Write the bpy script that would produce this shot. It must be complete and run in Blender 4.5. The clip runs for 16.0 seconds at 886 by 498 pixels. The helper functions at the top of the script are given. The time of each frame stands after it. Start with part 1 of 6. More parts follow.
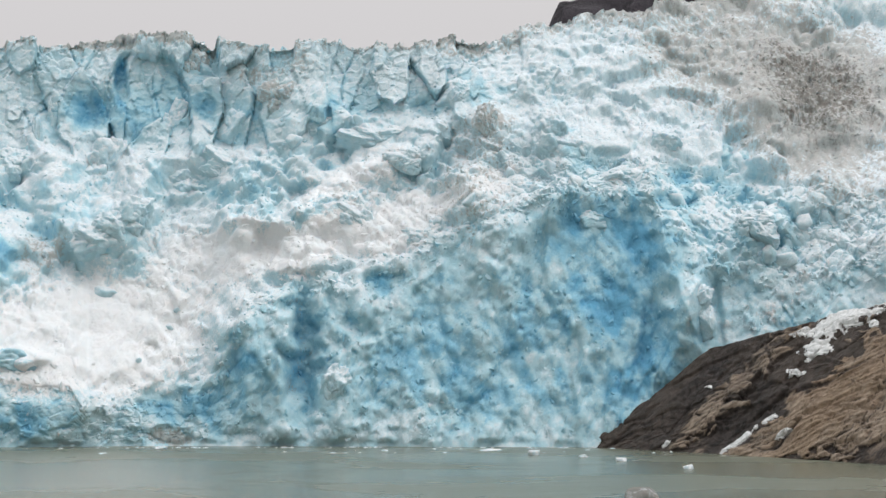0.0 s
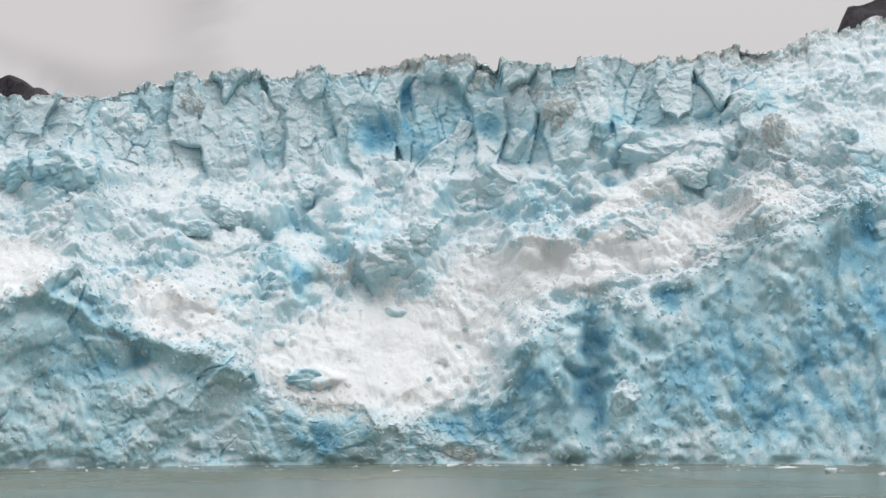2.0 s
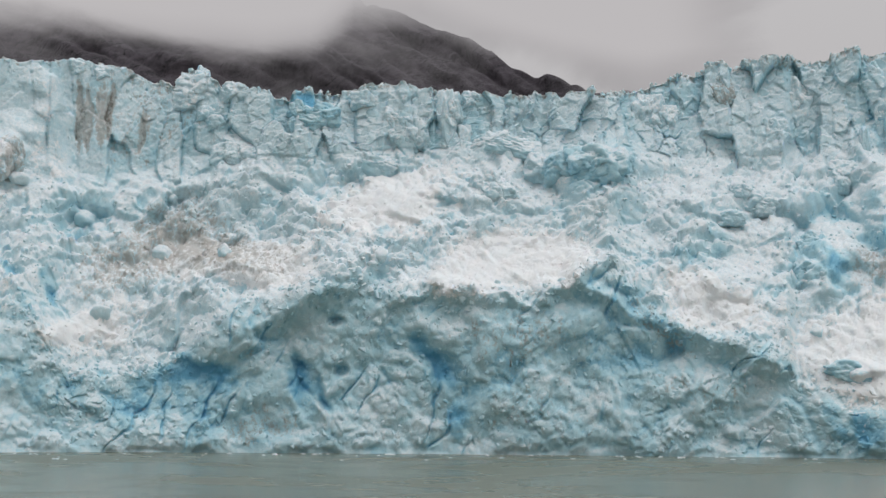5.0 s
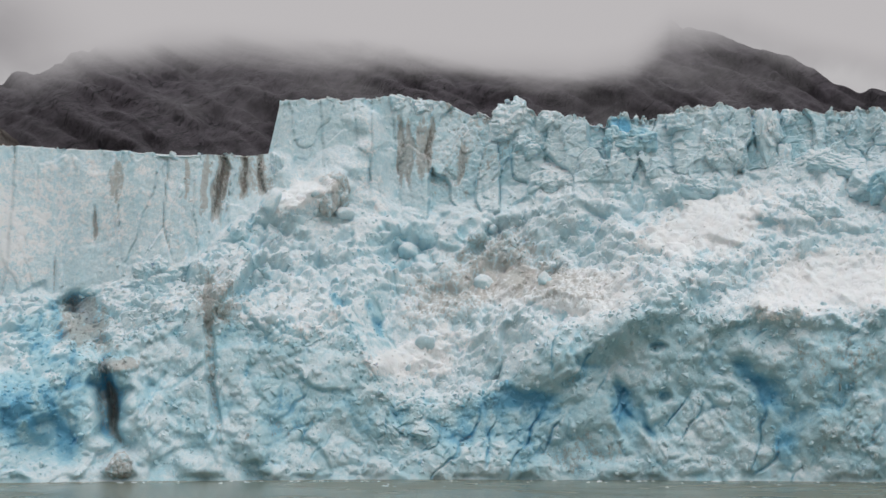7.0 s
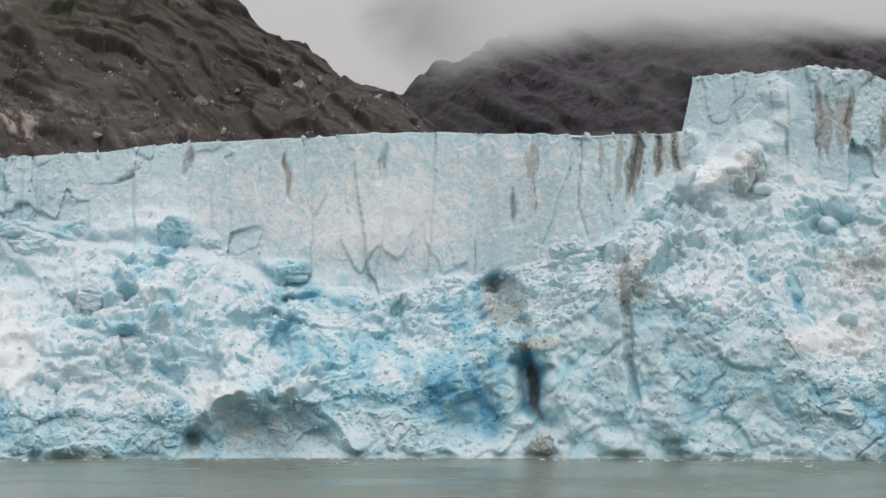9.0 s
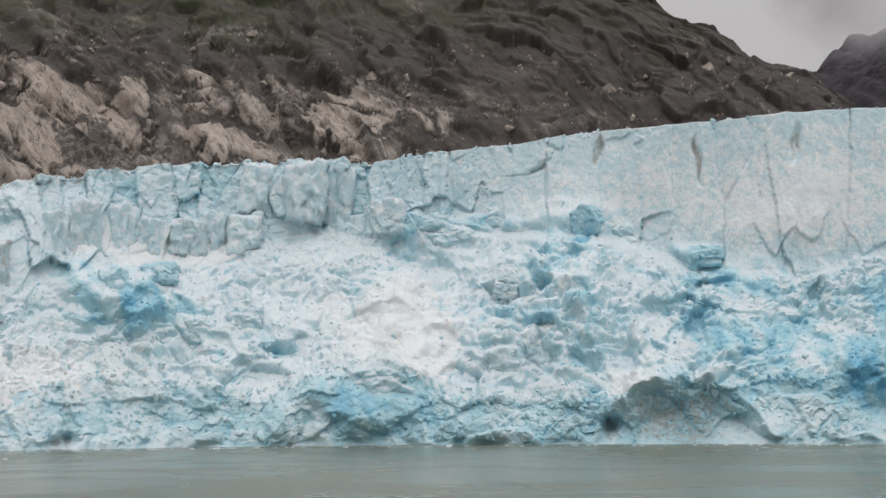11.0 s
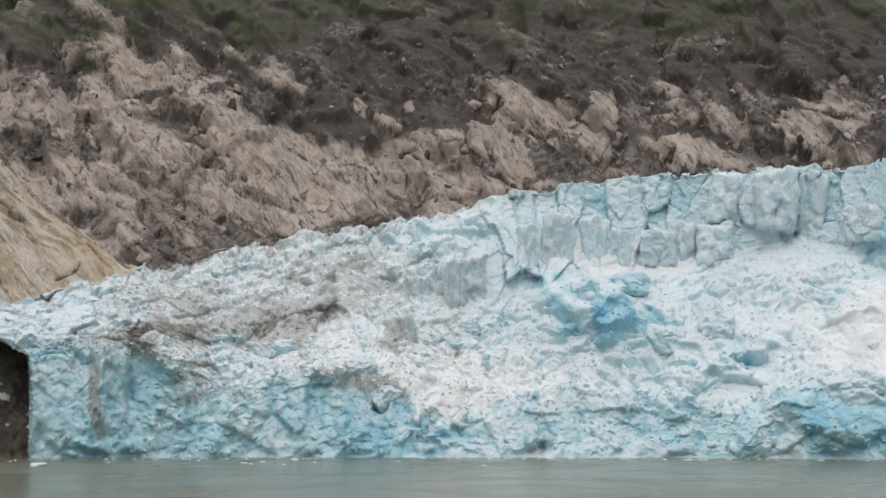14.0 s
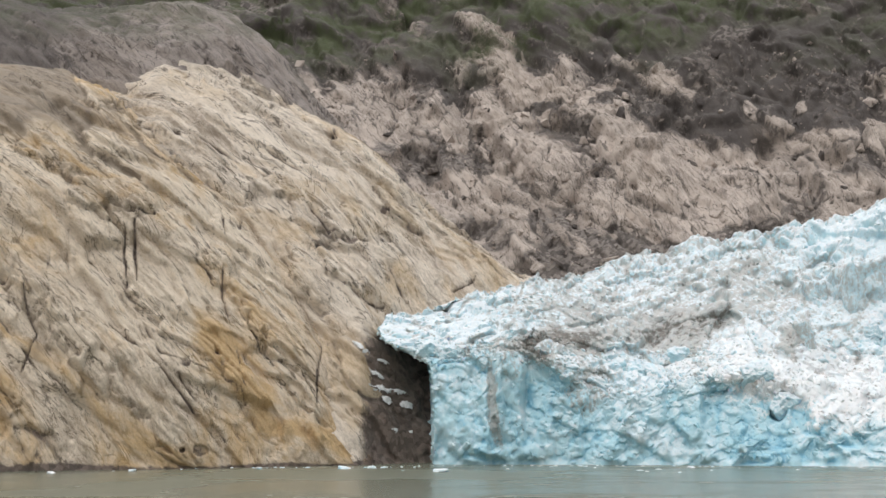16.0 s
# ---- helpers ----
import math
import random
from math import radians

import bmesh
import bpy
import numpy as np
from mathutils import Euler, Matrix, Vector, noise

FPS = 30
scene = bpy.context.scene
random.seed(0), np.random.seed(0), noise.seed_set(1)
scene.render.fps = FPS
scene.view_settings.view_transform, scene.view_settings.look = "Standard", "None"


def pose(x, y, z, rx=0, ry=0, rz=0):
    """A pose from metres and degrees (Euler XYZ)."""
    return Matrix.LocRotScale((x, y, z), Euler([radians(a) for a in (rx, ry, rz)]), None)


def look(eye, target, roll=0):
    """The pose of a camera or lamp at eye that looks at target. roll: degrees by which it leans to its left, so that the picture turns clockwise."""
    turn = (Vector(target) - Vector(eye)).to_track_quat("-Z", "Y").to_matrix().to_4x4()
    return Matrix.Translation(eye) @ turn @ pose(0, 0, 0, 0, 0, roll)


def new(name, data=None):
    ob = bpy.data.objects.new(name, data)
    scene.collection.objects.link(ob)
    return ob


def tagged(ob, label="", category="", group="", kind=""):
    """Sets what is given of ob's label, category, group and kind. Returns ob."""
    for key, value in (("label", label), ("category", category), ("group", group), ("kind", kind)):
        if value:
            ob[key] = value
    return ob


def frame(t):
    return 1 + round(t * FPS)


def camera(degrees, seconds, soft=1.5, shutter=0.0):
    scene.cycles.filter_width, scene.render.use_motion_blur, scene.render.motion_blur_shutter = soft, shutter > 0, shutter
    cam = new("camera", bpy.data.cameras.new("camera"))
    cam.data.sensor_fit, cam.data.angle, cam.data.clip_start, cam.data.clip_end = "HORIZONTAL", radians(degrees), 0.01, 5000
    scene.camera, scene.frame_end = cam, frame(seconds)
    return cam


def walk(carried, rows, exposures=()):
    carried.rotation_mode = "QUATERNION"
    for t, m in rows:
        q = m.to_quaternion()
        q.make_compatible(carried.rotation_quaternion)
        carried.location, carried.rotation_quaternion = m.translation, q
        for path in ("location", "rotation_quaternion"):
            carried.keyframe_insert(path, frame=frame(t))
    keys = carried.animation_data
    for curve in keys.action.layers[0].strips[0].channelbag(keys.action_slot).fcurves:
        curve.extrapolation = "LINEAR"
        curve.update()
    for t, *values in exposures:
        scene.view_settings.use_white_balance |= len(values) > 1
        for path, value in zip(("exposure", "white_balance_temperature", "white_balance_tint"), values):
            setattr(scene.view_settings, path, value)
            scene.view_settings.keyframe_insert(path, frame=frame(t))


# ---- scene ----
# The camera drifts on a boat's deck, 12 m over the water, and pans along the ice front.
EYE_Z = 12.0
cam = camera(30.15, 16.0)
# seconds, bearing, pitch, lean
PATH = [
    (0, 48.54, 4.71, 0.18), (0.5, 46.65, 5.02, -0.11), (1, 43.65, 5.25, -0.15), (1.5, 41.17, 5.30, -0.18), (2, 38.51, 5.31, -0.21),
    (2.5, 35.20, 5.29, -0.08), (3, 32.78, 5.23, -0.16), (3.5, 30.02, 5.15, -0.05), (4, 26.19, 4.94, -0.06), (4.2, 24.80, 4.98, 0.12),
    (6.3, 13.21, 5.22, 0.01), (6.5, 12.22, 5.51, -0.03), (7, 8.67, 5.84, -0.06), (7.5, 3.99, 5.77, 0.15), (8, 0.28, 5.40, 0.15),
    (8.5, -1.18, 5.31, 0.09), (9, -5.90, 5.09, 0.11), (9.5, -10.18, 4.81, -0.07), (9.7, -11.89, 4.67, -0.05), (11.8, -24.63, 4.81, 0.05),
    (12, -25.74, 4.77, 0.30), (12.5, -27.95, 4.53, -0.01), (13, -30.96, 4.56, 0.04), (13.5, -34.44, 4.84, 0.07), (14, -36.78, 5.07, 0.06),
    (14.5, -38.85, 5.06, -0.10), (15, -41.85, 5.20, -0.24), (15.5, -46.66, 5.40, 0.02), (16, -50.49, 5.33, -0.08),
]
walk(cam, [(t, pose(0.302 * (t - 8), 0.068 * (t - 8), EYE_Z, 0, 0, -a) @ pose(0, 0, 0, 90 + p) @ pose(0, 0, 0, 0, 0, r)) for t, a, p, r in PATH],
     exposures=[(0, -0.04), (1.5, -0.03), (2.5, -0.15), (4.2, -0.36), (7, -0.42), (9.5, -0.34), (12, -0.48), (14, -0.37), (15.2, -0.16), (16, 0.0)])

# ---- world, sun, exposure ----
world = bpy.data.worlds.new("overcast_world")
scene.world = world
world.use_nodes = True
wt = world.node_tree
wt.nodes.clear()
w_out = wt.nodes.new("ShaderNodeOutputWorld")
w_bg = wt.nodes.new("ShaderNodeBackground")
w_sky = wt.nodes.new("ShaderNodeTexSky")
w_sky.sky_type = "NISHITA"
w_sky.sun_disc = False
w_sky.sun_elevation = radians(57)
w_sky.sun_rotation = radians(155)
w_hsv = wt.nodes.new("ShaderNodeHueSaturation")
w_hsv.inputs["Saturation"].default_value = 0.12
w_mix = wt.nodes.new("ShaderNodeMix")
w_mix.data_type = "RGBA"
w_mix.inputs["Factor"].default_value = 0.85
w_geo = wt.nodes.new("ShaderNodeTexCoord")
w_sep = wt.nodes.new("ShaderNodeSeparateXYZ")
w_ramp = wt.nodes.new("ShaderNodeValToRGB")
w_ramp.color_ramp.elements[0].position = 0.0
w_ramp.color_ramp.elements[0].color = (6.6, 6.35, 6.45, 1)
w_ramp.color_ramp.elements[1].position = 1.0
w_ramp.color_ramp.elements[1].color = (19.0, 19.2, 19.8, 1)
mid = w_ramp.color_ramp.elements.new(0.28)
mid.color = (8.7, 8.45, 8.55, 1)
high = w_ramp.color_ramp.elements.new(0.5)
high.color = (12.0, 11.9, 12.1, 1)
wt.links.new(w_geo.outputs["Generated"], w_sep.inputs[0])
wt.links.new(w_sep.outputs["Z"], w_ramp.inputs[0])
wt.links.new(w_sky.outputs[0], w_hsv.inputs["Color"])
wt.links.new(w_hsv.outputs[0], w_mix.inputs["A"])
wt.links.new(w_ramp.outputs[0], w_mix.inputs["B"])
wt.links.new(w_mix.outputs["Result"], w_bg.inputs["Color"])
w_bg.inputs["Strength"].default_value = 0.088
wt.links.new(w_bg.outputs[0], w_out.inputs[0])

sun = new("sun", bpy.data.lights.new("sun", "SUN"))
sun.data.energy = 0.95
sun.data.angle = radians(40)
sun.data.color = (1.0, 0.985, 0.965)
sun.matrix_world = look((35, -75, 130), (0, 0, 0))


# ---- numeric noise ----
def hashed(ix, iy, iz, seed):
    h = (ix.astype(np.int64) * 374761393 + iy.astype(np.int64) * 668265263 + iz.astype(np.int64) * 2147483647 + seed * 974634777) & 0xFFFFFFFF
    h = ((h ^ (h >> 13)) * 1274126177) & 0xFFFFFFFF
    h = ((h ^ (h >> 16)) * 2246822519) & 0xFFFFFFFF
    h ^= h >> 15
    return h


def unit(h, k):
    return ((h >> (k * 8)) & 0xFFF).astype(np.float32) / 4095.0


def gnoise(p, seed=0):
    """Smooth noise, -1 to 1, at an array of points (..., 3)."""
    i = np.floor(p).astype(np.int64)
    f = (p - i).astype(np.float32)
    w = f * f * f * (f * (f * 6 - 15) + 10)
    total = 0
    for dx in (0, 1):
        for dy in (0, 1):
            for dz in (0, 1):
                h = hashed(i[..., 0] + dx, i[..., 1] + dy, i[..., 2] + dz, seed)
                g = (unit(h, 0) - 0.5) * (f[..., 0] - dx) + (unit(h, 1) - 0.5) * (f[..., 1] - dy) + (unit(h, 2) - 0.5) * (f[..., 2] - dz)
                weight = (w[..., 0] if dx else 1 - w[..., 0]) * (w[..., 1] if dy else 1 - w[..., 1]) * (w[..., 2] if dz else 1 - w[..., 2])
                total = total + g * weight
    return total * 2.4


def fbm(p, octaves=4, seed=0, gain=0.5):
    total, amp = 0, 1.0
    for k in range(octaves):
        total = total + amp * gnoise(p * 2 ** k + 17.3 * k, seed + k)
        amp *= gain
    return total


def blocks(p, seed=0, tilt=1.0, depth=(-1, 0, 1), jump=0.7):
    """Broken blocks: each cell is a tilted facet of its own. Returns the facets (about -1 to 1), the distance to a joint and a rounded lump (0 to 1)."""
    i = np.floor(p).astype(np.int64)
    best = np.full(p.shape[:-1], 9e9, np.float32)
    second = best.copy()
    value = np.zeros(p.shape[:-1], np.float32)
    for dx in (-1, 0, 1):
        for dy in (-1, 0, 1):
            for dz in depth:
                cx, cy, cz = i[..., 0] + dx, i[..., 1] + dy, i[..., 2] + dz
                h = hashed(cx, cy, cz, seed)
                ox, oy, oz = p[..., 0] - cx - unit(h, 0), p[..., 1] - cy - unit(h, 1), p[..., 2] - cz - unit(h, 2)
                d = (ox * ox + oy * oy + oz * oz).astype(np.float32)
                h2 = hashed(cx, cy, cz, seed + 101)
                v = (unit(h2, 0) - 0.5) * jump + tilt * ((unit(h2, 1) - 0.5) * ox + (unit(h2, 2) - 0.5) * oy + (unit(h, 1) - 0.5) * oz) * 2.4
                near = d < best
                second = np.where(near, best, np.minimum(second, d))
                value = np.where(near, v, value)
                best = np.where(near, d, best)
    return value, np.sqrt(second) - np.sqrt(best), np.sqrt(np.clip(1 - 1.3 * best, 0, 1))


def billow(p, octaves=5, seed=0, gain=0.58):
    """Puffy lumps with creases between them."""
    total, amp = 0, 1.0
    for k in range(octaves):
        total = total + amp * (np.abs(gnoise(p * 2.03 ** k + 13.7 * k, seed + k)) * 2.2 - 0.5)
        amp *= gain
    return total


def ramp(x, a, b):
    t = np.clip((x - a) / (b - a), 0, 1)
    return t * t * (3 - 2 * t)


def knots(text):
    """Pairs 'bearing value' of a design line."""
    pairs = [tuple(float(v) for v in q.split(":")) for q in text.split()]
    return [q[0] for q in pairs], [q[1] for q in pairs]


def line(a, text):
    return np.interp(a, *knots(text))


# ---- materials ----
def material(name):
    m = bpy.data.materials.new(name)
    m.use_nodes = True
    m.node_tree.nodes.clear()
    out = m.node_tree.nodes.new("ShaderNodeOutputMaterial")
    b = m.node_tree.nodes.new("ShaderNodeBsdfPrincipled")
    m.node_tree.links.new(b.outputs[0], out.inputs[0])
    return m, m.node_tree, b


def node(nt, kind, **sockets):
    n = nt.nodes.new(kind)
    for key, value in sockets.items():
        n.inputs[key.replace("_", " ")].default_value = value
    return n


def noise_tex(nt, vec, scale, detail=6.0, rough=0.6, distortion=0.0):
    n = node(nt, "ShaderNodeTexNoise", Scale=scale, Detail=detail, Roughness=rough, Distortion=distortion)
    nt.links.new(vec, n.inputs["Vector"])
    return n.outputs["Fac"]


def mapped(nt, vec, scale=(1, 1, 1), rot=(0, 0, 0)):
    """Turned first, then stretched."""
    for key, value in (("Rotation", rot), ("Scale", scale)):
        n = nt.nodes.new("ShaderNodeMapping")
        n.inputs[key].default_value = value
        nt.links.new(vec, n.inputs["Vector"])
        vec = n.outputs[0]
    return vec


def math_node(nt, op, a, b=None, clamp=False):
    n = nt.nodes.new("ShaderNodeMath")
    n.operation, n.use_clamp = op, clamp
    for k, v in enumerate((a, b)):
        if v is None:
            continue
        if isinstance(v, (int, float)):
            n.inputs[k].default_value = v
        else:
            nt.links.new(v, n.inputs[k])
    return n.outputs[0]


def stepped(nt, fac, a, b):
    n = nt.nodes.new("ShaderNodeMapRange")
    n.interpolation_type = "SMOOTHSTEP"
    n.inputs["From Min"].default_value, n.inputs["From Max"].default_value = a, b
    nt.links.new(fac, n.inputs["Value"])
    return n.outputs[0]


def mixed(nt, fac, a, b, mode="MIX"):
    n = nt.nodes.new("ShaderNodeMix")
    n.data_type, n.blend_type = "RGBA", mode
    for key, v in (("Factor", fac), ("A", a), ("B", b)):
        if isinstance(v, (int, float, tuple)):
            n.inputs[key].default_value = v if not isinstance(v, tuple) else (*v[:3], 1)
        else:
            nt.links.new(v, n.inputs[key])
    return n.outputs["Result"]


def bumped(nt, b, height, strength, distance, normal=None):
    n = nt.nodes.new("ShaderNodeBump")
    n.inputs["Strength"].default_value, n.inputs["Distance"].default_value = strength, distance
    nt.links.new(height, n.inputs["Height"])
    if normal is not None:
        nt.links.new(normal, n.inputs["Normal"])
    nt.links.new(n.outputs[0], b.inputs["Normal"])
    return n.outputs[0]


def position(nt):
    return nt.nodes.new("ShaderNodeNewGeometry").outputs["Position"]


def attribute(nt, name):
    n = nt.nodes.new("ShaderNodeAttribute")
    n.attribute_name = name
    return n


def ice_material():
    m, nt, b = material("glacier_ice")
    p = position(nt)
    at = attribute(nt, "ice_mix")
    sep = nt.nodes.new("ShaderNodeSeparateColor")
    nt.links.new(at.outputs["Color"], sep.inputs[0])
    big, small, fine = noise_tex(nt, p, 0.11, 5), noise_tex(nt, p, 0.45, 7, 0.68, 0.8), noise_tex(nt, p, 1.9, 6, 0.72, 0.5)
    off = lambda f, k: math_node(nt, "MULTIPLY", math_node(nt, "SUBTRACT", f, 0.5), k)
    # chunks about a metre and a third of a metre across, each with a tone and a height of its own
    jitter = node(nt, "ShaderNodeTexNoise", Scale=0.7, Detail=3.0)
    nt.links.new(p, jitter.inputs["Vector"])
    moved = nt.nodes.new("ShaderNodeVectorMath")
    nt.links.new(p, moved.inputs[0])
    nt.links.new(jitter.outputs["Color"], moved.inputs[1])
    tones, humps = [], []
    for scale in (0.62, 1.7):
        cell = nt.nodes.new("ShaderNodeTexVoronoi")
        cell.inputs["Scale"].default_value = scale
        nt.links.new(moved.outputs[0], cell.inputs["Vector"])
        own = nt.nodes.new("ShaderNodeSeparateColor")
        nt.links.new(cell.outputs["Color"], own.inputs[0])
        tones.append(own.outputs["Red"])
        humps.append(math_node(nt, "SUBTRACT", math_node(nt, "MULTIPLY", own.outputs["Green"], 0.8), math_node(nt, "MULTIPLY", cell.outputs["Distance"], 1.1)))
    chip = math_node(nt, "ADD", off(tones[0], 0.17), off(tones[1], 0.10))
    lie = nt.nodes.new("ShaderNodeSeparateXYZ")
    nt.links.new(nt.nodes.new("ShaderNodeNewGeometry").outputs["Normal"], lie.inputs[0])
    flat_top = math_node(nt, "MULTIPLY", stepped(nt, lie.outputs["Z"], -0.05, 0.7), at.outputs["Alpha"])
    # steep faces are bare ice, its teal deepened to colour their shade
    bare = mixed(nt, stepped(nt, fine, 0.3, 0.7), (0.46, 0.65, 0.715), (0.65, 0.765, 0.80))
    crust = mixed(nt, stepped(nt, fine, 0.3, 0.65), (0.60, 0.71, 0.76), (0.785, 0.81, 0.825))
    pale = mixed(nt, math_node(nt, "ADD", flat_top, off(small, 0.7), clamp=True), bare, crust)
    grain = math_node(nt, "ADD", math_node(nt, "ADD", sep.outputs["Red"], off(small, 0.6)), math_node(nt, "ADD", off(big, 0.8), off(fine, 0.35)))
    grain = math_node(nt, "ADD", grain, chip)
    grain = math_node(nt, "SUBTRACT", grain, math_node(nt, "MULTIPLY", flat_top, 0.22))
    teal = mixed(nt, stepped(nt, grain, 0.12, 0.45), pale, (0.43, 0.645, 0.715))
    blue = mixed(nt, stepped(nt, grain, 0.42, 0.78), teal, (0.27, 0.52, 0.645))
    blue = mixed(nt, stepped(nt, grain, 0.75, 1.15), blue, (0.15, 0.40, 0.575))
    snowf = math_node(nt, "SUBTRACT", math_node(nt, "ADD", math_node(nt, "ADD", sep.outputs["Green"], off(fine, 0.8)), off(small, 0.8)), chip)
    snow = mixed(nt, stepped(nt, snowf, 0.35, 0.62), blue, (0.80, 0.82, 0.83))
    drip = noise_tex(nt, mapped(nt, p, (1, 1, 0.3)), 0.8, 8, 0.75)
    # blue channel: dirt, and the shade painted into caves and cracks
    dirt_shadef = math_node(nt, "ADD", sep.outputs["Blue"], math_node(nt, "MULTIPLY", math_node(nt, "ADD", off(drip, 1.9), math_node(nt, "ADD", off(fine, 0.9), off(tones[1], 0.3))), stepped(nt, sep.outputs["Blue"], -0.12, 0.25)))
    dirt_shade = mixed(nt, math_node(nt, "MULTIPLY", stepped(nt, dirt_shadef, 0.3, 0.65), 0.72), snow, (0.40, 0.385, 0.355))
    dirt_shade = mixed(nt, math_node(nt, "MULTIPLY", stepped(nt, dirt_shadef, 0.85, 1.4), 0.85), dirt_shade, (0.15, 0.138, 0.12))
    nt.links.new(dirt_shade, b.inputs["Base Color"])
    b.inputs["Roughness"].default_value = 0.65
    b.inputs["IOR"].default_value = 1.31
    b.subsurface_method = "BURLEY"
    b.inputs["Subsurface Weight"].default_value = 0.25
    b.inputs["Subsurface Radius"].default_value = (0.25, 0.65, 0.9)
    b.inputs["Subsurface Scale"].default_value = 0.7
    b.inputs["Specular IOR Level"].default_value = 0.3
    h = math_node(nt, "ADD", math_node(nt, "ADD", small, math_node(nt, "MULTIPLY", fine, 0.6)), math_node(nt, "ADD", math_node(nt, "MULTIPLY", humps[0], 0.5), math_node(nt, "MULTIPLY", humps[1], 0.22)))
    bumped(nt, b, h, 0.42, 0.6)
    return m


def rock_material(name, light, dark, stain, ochre=(0.36, 0.24, 0.12), angle=42, scale=1.0, streaks=0.4, weather=0.78, ochres=0.5, low=(0.10, 0.085, 0.075), high=(0.26, 0.23, 0.205)):
    """rock_mix: red is freshly scoured rock, green rubble, wet rock or shade painted in clefts and hollows, blue
    growth.
    """
    m, nt, b = material(name)
    at = attribute(nt, "rock_mix")
    sep = nt.nodes.new("ShaderNodeSeparateColor")
    nt.links.new(at.outputs["Color"], sep.inputs[0])
    uv = attribute(nt, "surf").outputs["Vector"]
    p = position(nt)
    strata = noise_tex(nt, mapped(nt, uv, (0.10 * scale, 0.62 * scale, 0.4 * scale), (0, 0, radians(angle))), 1.0, 9, 0.7, 0.25)
    blot = noise_tex(nt, uv, 0.03 * scale, 8, 0.65, 0.6)
    grit = noise_tex(nt, p, 2.0 * scale, 8, 0.8)
    broad = noise_tex(nt, mapped(nt, uv, (0.02 * scale, 0.11 * scale, 0.08 * scale), (0, 0, radians(angle))), 1.0, 7, 0.6, 0.5)
    scratch = noise_tex(nt, mapped(nt, uv, (0.34 * scale, 1.6 * scale, 1.0 * scale), (0, 0, radians(angle + 7))), 1.0, 8, 0.75, 0.5)
    f = math_node(nt, "ADD", math_node(nt, "MULTIPLY", strata, 0.3), math_node(nt, "MULTIPLY", grit, 0.2))
    f = math_node(nt, "ADD", f, math_node(nt, "ADD", math_node(nt, "MULTIPLY", broad, 0.28), math_node(nt, "MULTIPLY", scratch, 0.22)))
    c = mixed(nt, stepped(nt, f, 0.41, 0.525), dark, light)
    line_dark = math_node(nt, "MULTIPLY", stepped(nt, strata, 0.545, 0.61), stepped(nt, broad, 0.42, 0.56))
    c = mixed(nt, math_node(nt, "MULTIPLY", line_dark, 0.8), c, tuple(0.45 * v for v in dark))
    # thin dark joints along the dip and across it
    for stretch, turn_by, reach, part_of in (((0.035, 0.22, 0.1), angle, 0.014, 0.44), ((0.09, 0.5, 0.3), angle - 9, 0.014, 0.52), ((0.13, 0.03, 0.1), 6, 0.009, 0.52)):
        vein = noise_tex(nt, mapped(nt, uv, tuple(v * scale for v in stretch), (0, 0, radians(turn_by))), 1.0, 4, 0.6, 0.7)
        thin = math_node(nt, "SUBTRACT", 1.0, stepped(nt, math_node(nt, "ABSOLUTE", math_node(nt, "SUBTRACT", vein, 0.5)), 0.0, reach))
        thin = math_node(nt, "MULTIPLY", thin, stepped(nt, noise_tex(nt, mapped(nt, uv, (1.0, 1.0, 1.0), (0, 0, turn_by)), 0.045 * scale, 4, 0.6), part_of, part_of + 0.08))
        c = mixed(nt, math_node(nt, "MULTIPLY", thin, 0.92), c, tuple(0.3 * v for v in dark))
    weathered = math_node(nt, "SUBTRACT", 1.0, math_node(nt, "ADD", sep.outputs["Red"], math_node(nt, "MULTIPLY", math_node(nt, "SUBTRACT", blot, 0.5), 2.3)), clamp=True)
    ragged = math_node(nt, "ADD", math_node(nt, "MULTIPLY", math_node(nt, "SUBTRACT", strata, 0.5), 1.3), math_node(nt, "ADD", math_node(nt, "MULTIPLY", math_node(nt, "SUBTRACT", grit, 0.5), 0.9), math_node(nt, "MULTIPLY", math_node(nt, "SUBTRACT", scratch, 0.5), 0.9)))
    weathered = stepped(nt, math_node(nt, "ADD", weathered, ragged), 0.22, 0.78)
    c = mixed(nt, math_node(nt, "MULTIPLY", weathered, weather), c, mixed(nt, stepped(nt, f, 0.40, 0.60), tuple(0.26 * v for v in dark), stain))
    och = stepped(nt, noise_tex(nt, mapped(nt, uv, (0.6, 1.3, 1), (0, 0, radians(angle))), 0.05 * scale, 7, 0.65, 0.8), 0.45, 0.64)
    c = mixed(nt, math_node(nt, "MULTIPLY", math_node(nt, "MULTIPLY", och, ochres), sep.outputs["Red"]), c, mixed(nt, grit, tuple(0.5 * v for v in ochre), tuple(min(1, 1.5 * v) for v in ochre)))
    rub = noise_tex(nt, p, 0.55 * scale, 9, 0.85)
    stone = nt.nodes.new("ShaderNodeTexVoronoi")
    stone.inputs["Scale"].default_value = 0.9 * scale
    nt.links.new(p, stone.inputs["Vector"])
    own = nt.nodes.new("ShaderNodeSeparateColor")
    nt.links.new(stone.outputs["Color"], own.inputs[0])
    peb = math_node(nt, "ADD", math_node(nt, "MULTIPLY", own.outputs["Red"], 0.35), math_node(nt, "MULTIPLY", rub, 0.65))
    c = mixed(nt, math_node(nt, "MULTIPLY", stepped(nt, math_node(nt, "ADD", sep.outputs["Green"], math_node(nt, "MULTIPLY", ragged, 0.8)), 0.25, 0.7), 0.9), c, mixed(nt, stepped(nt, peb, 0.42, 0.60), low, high))
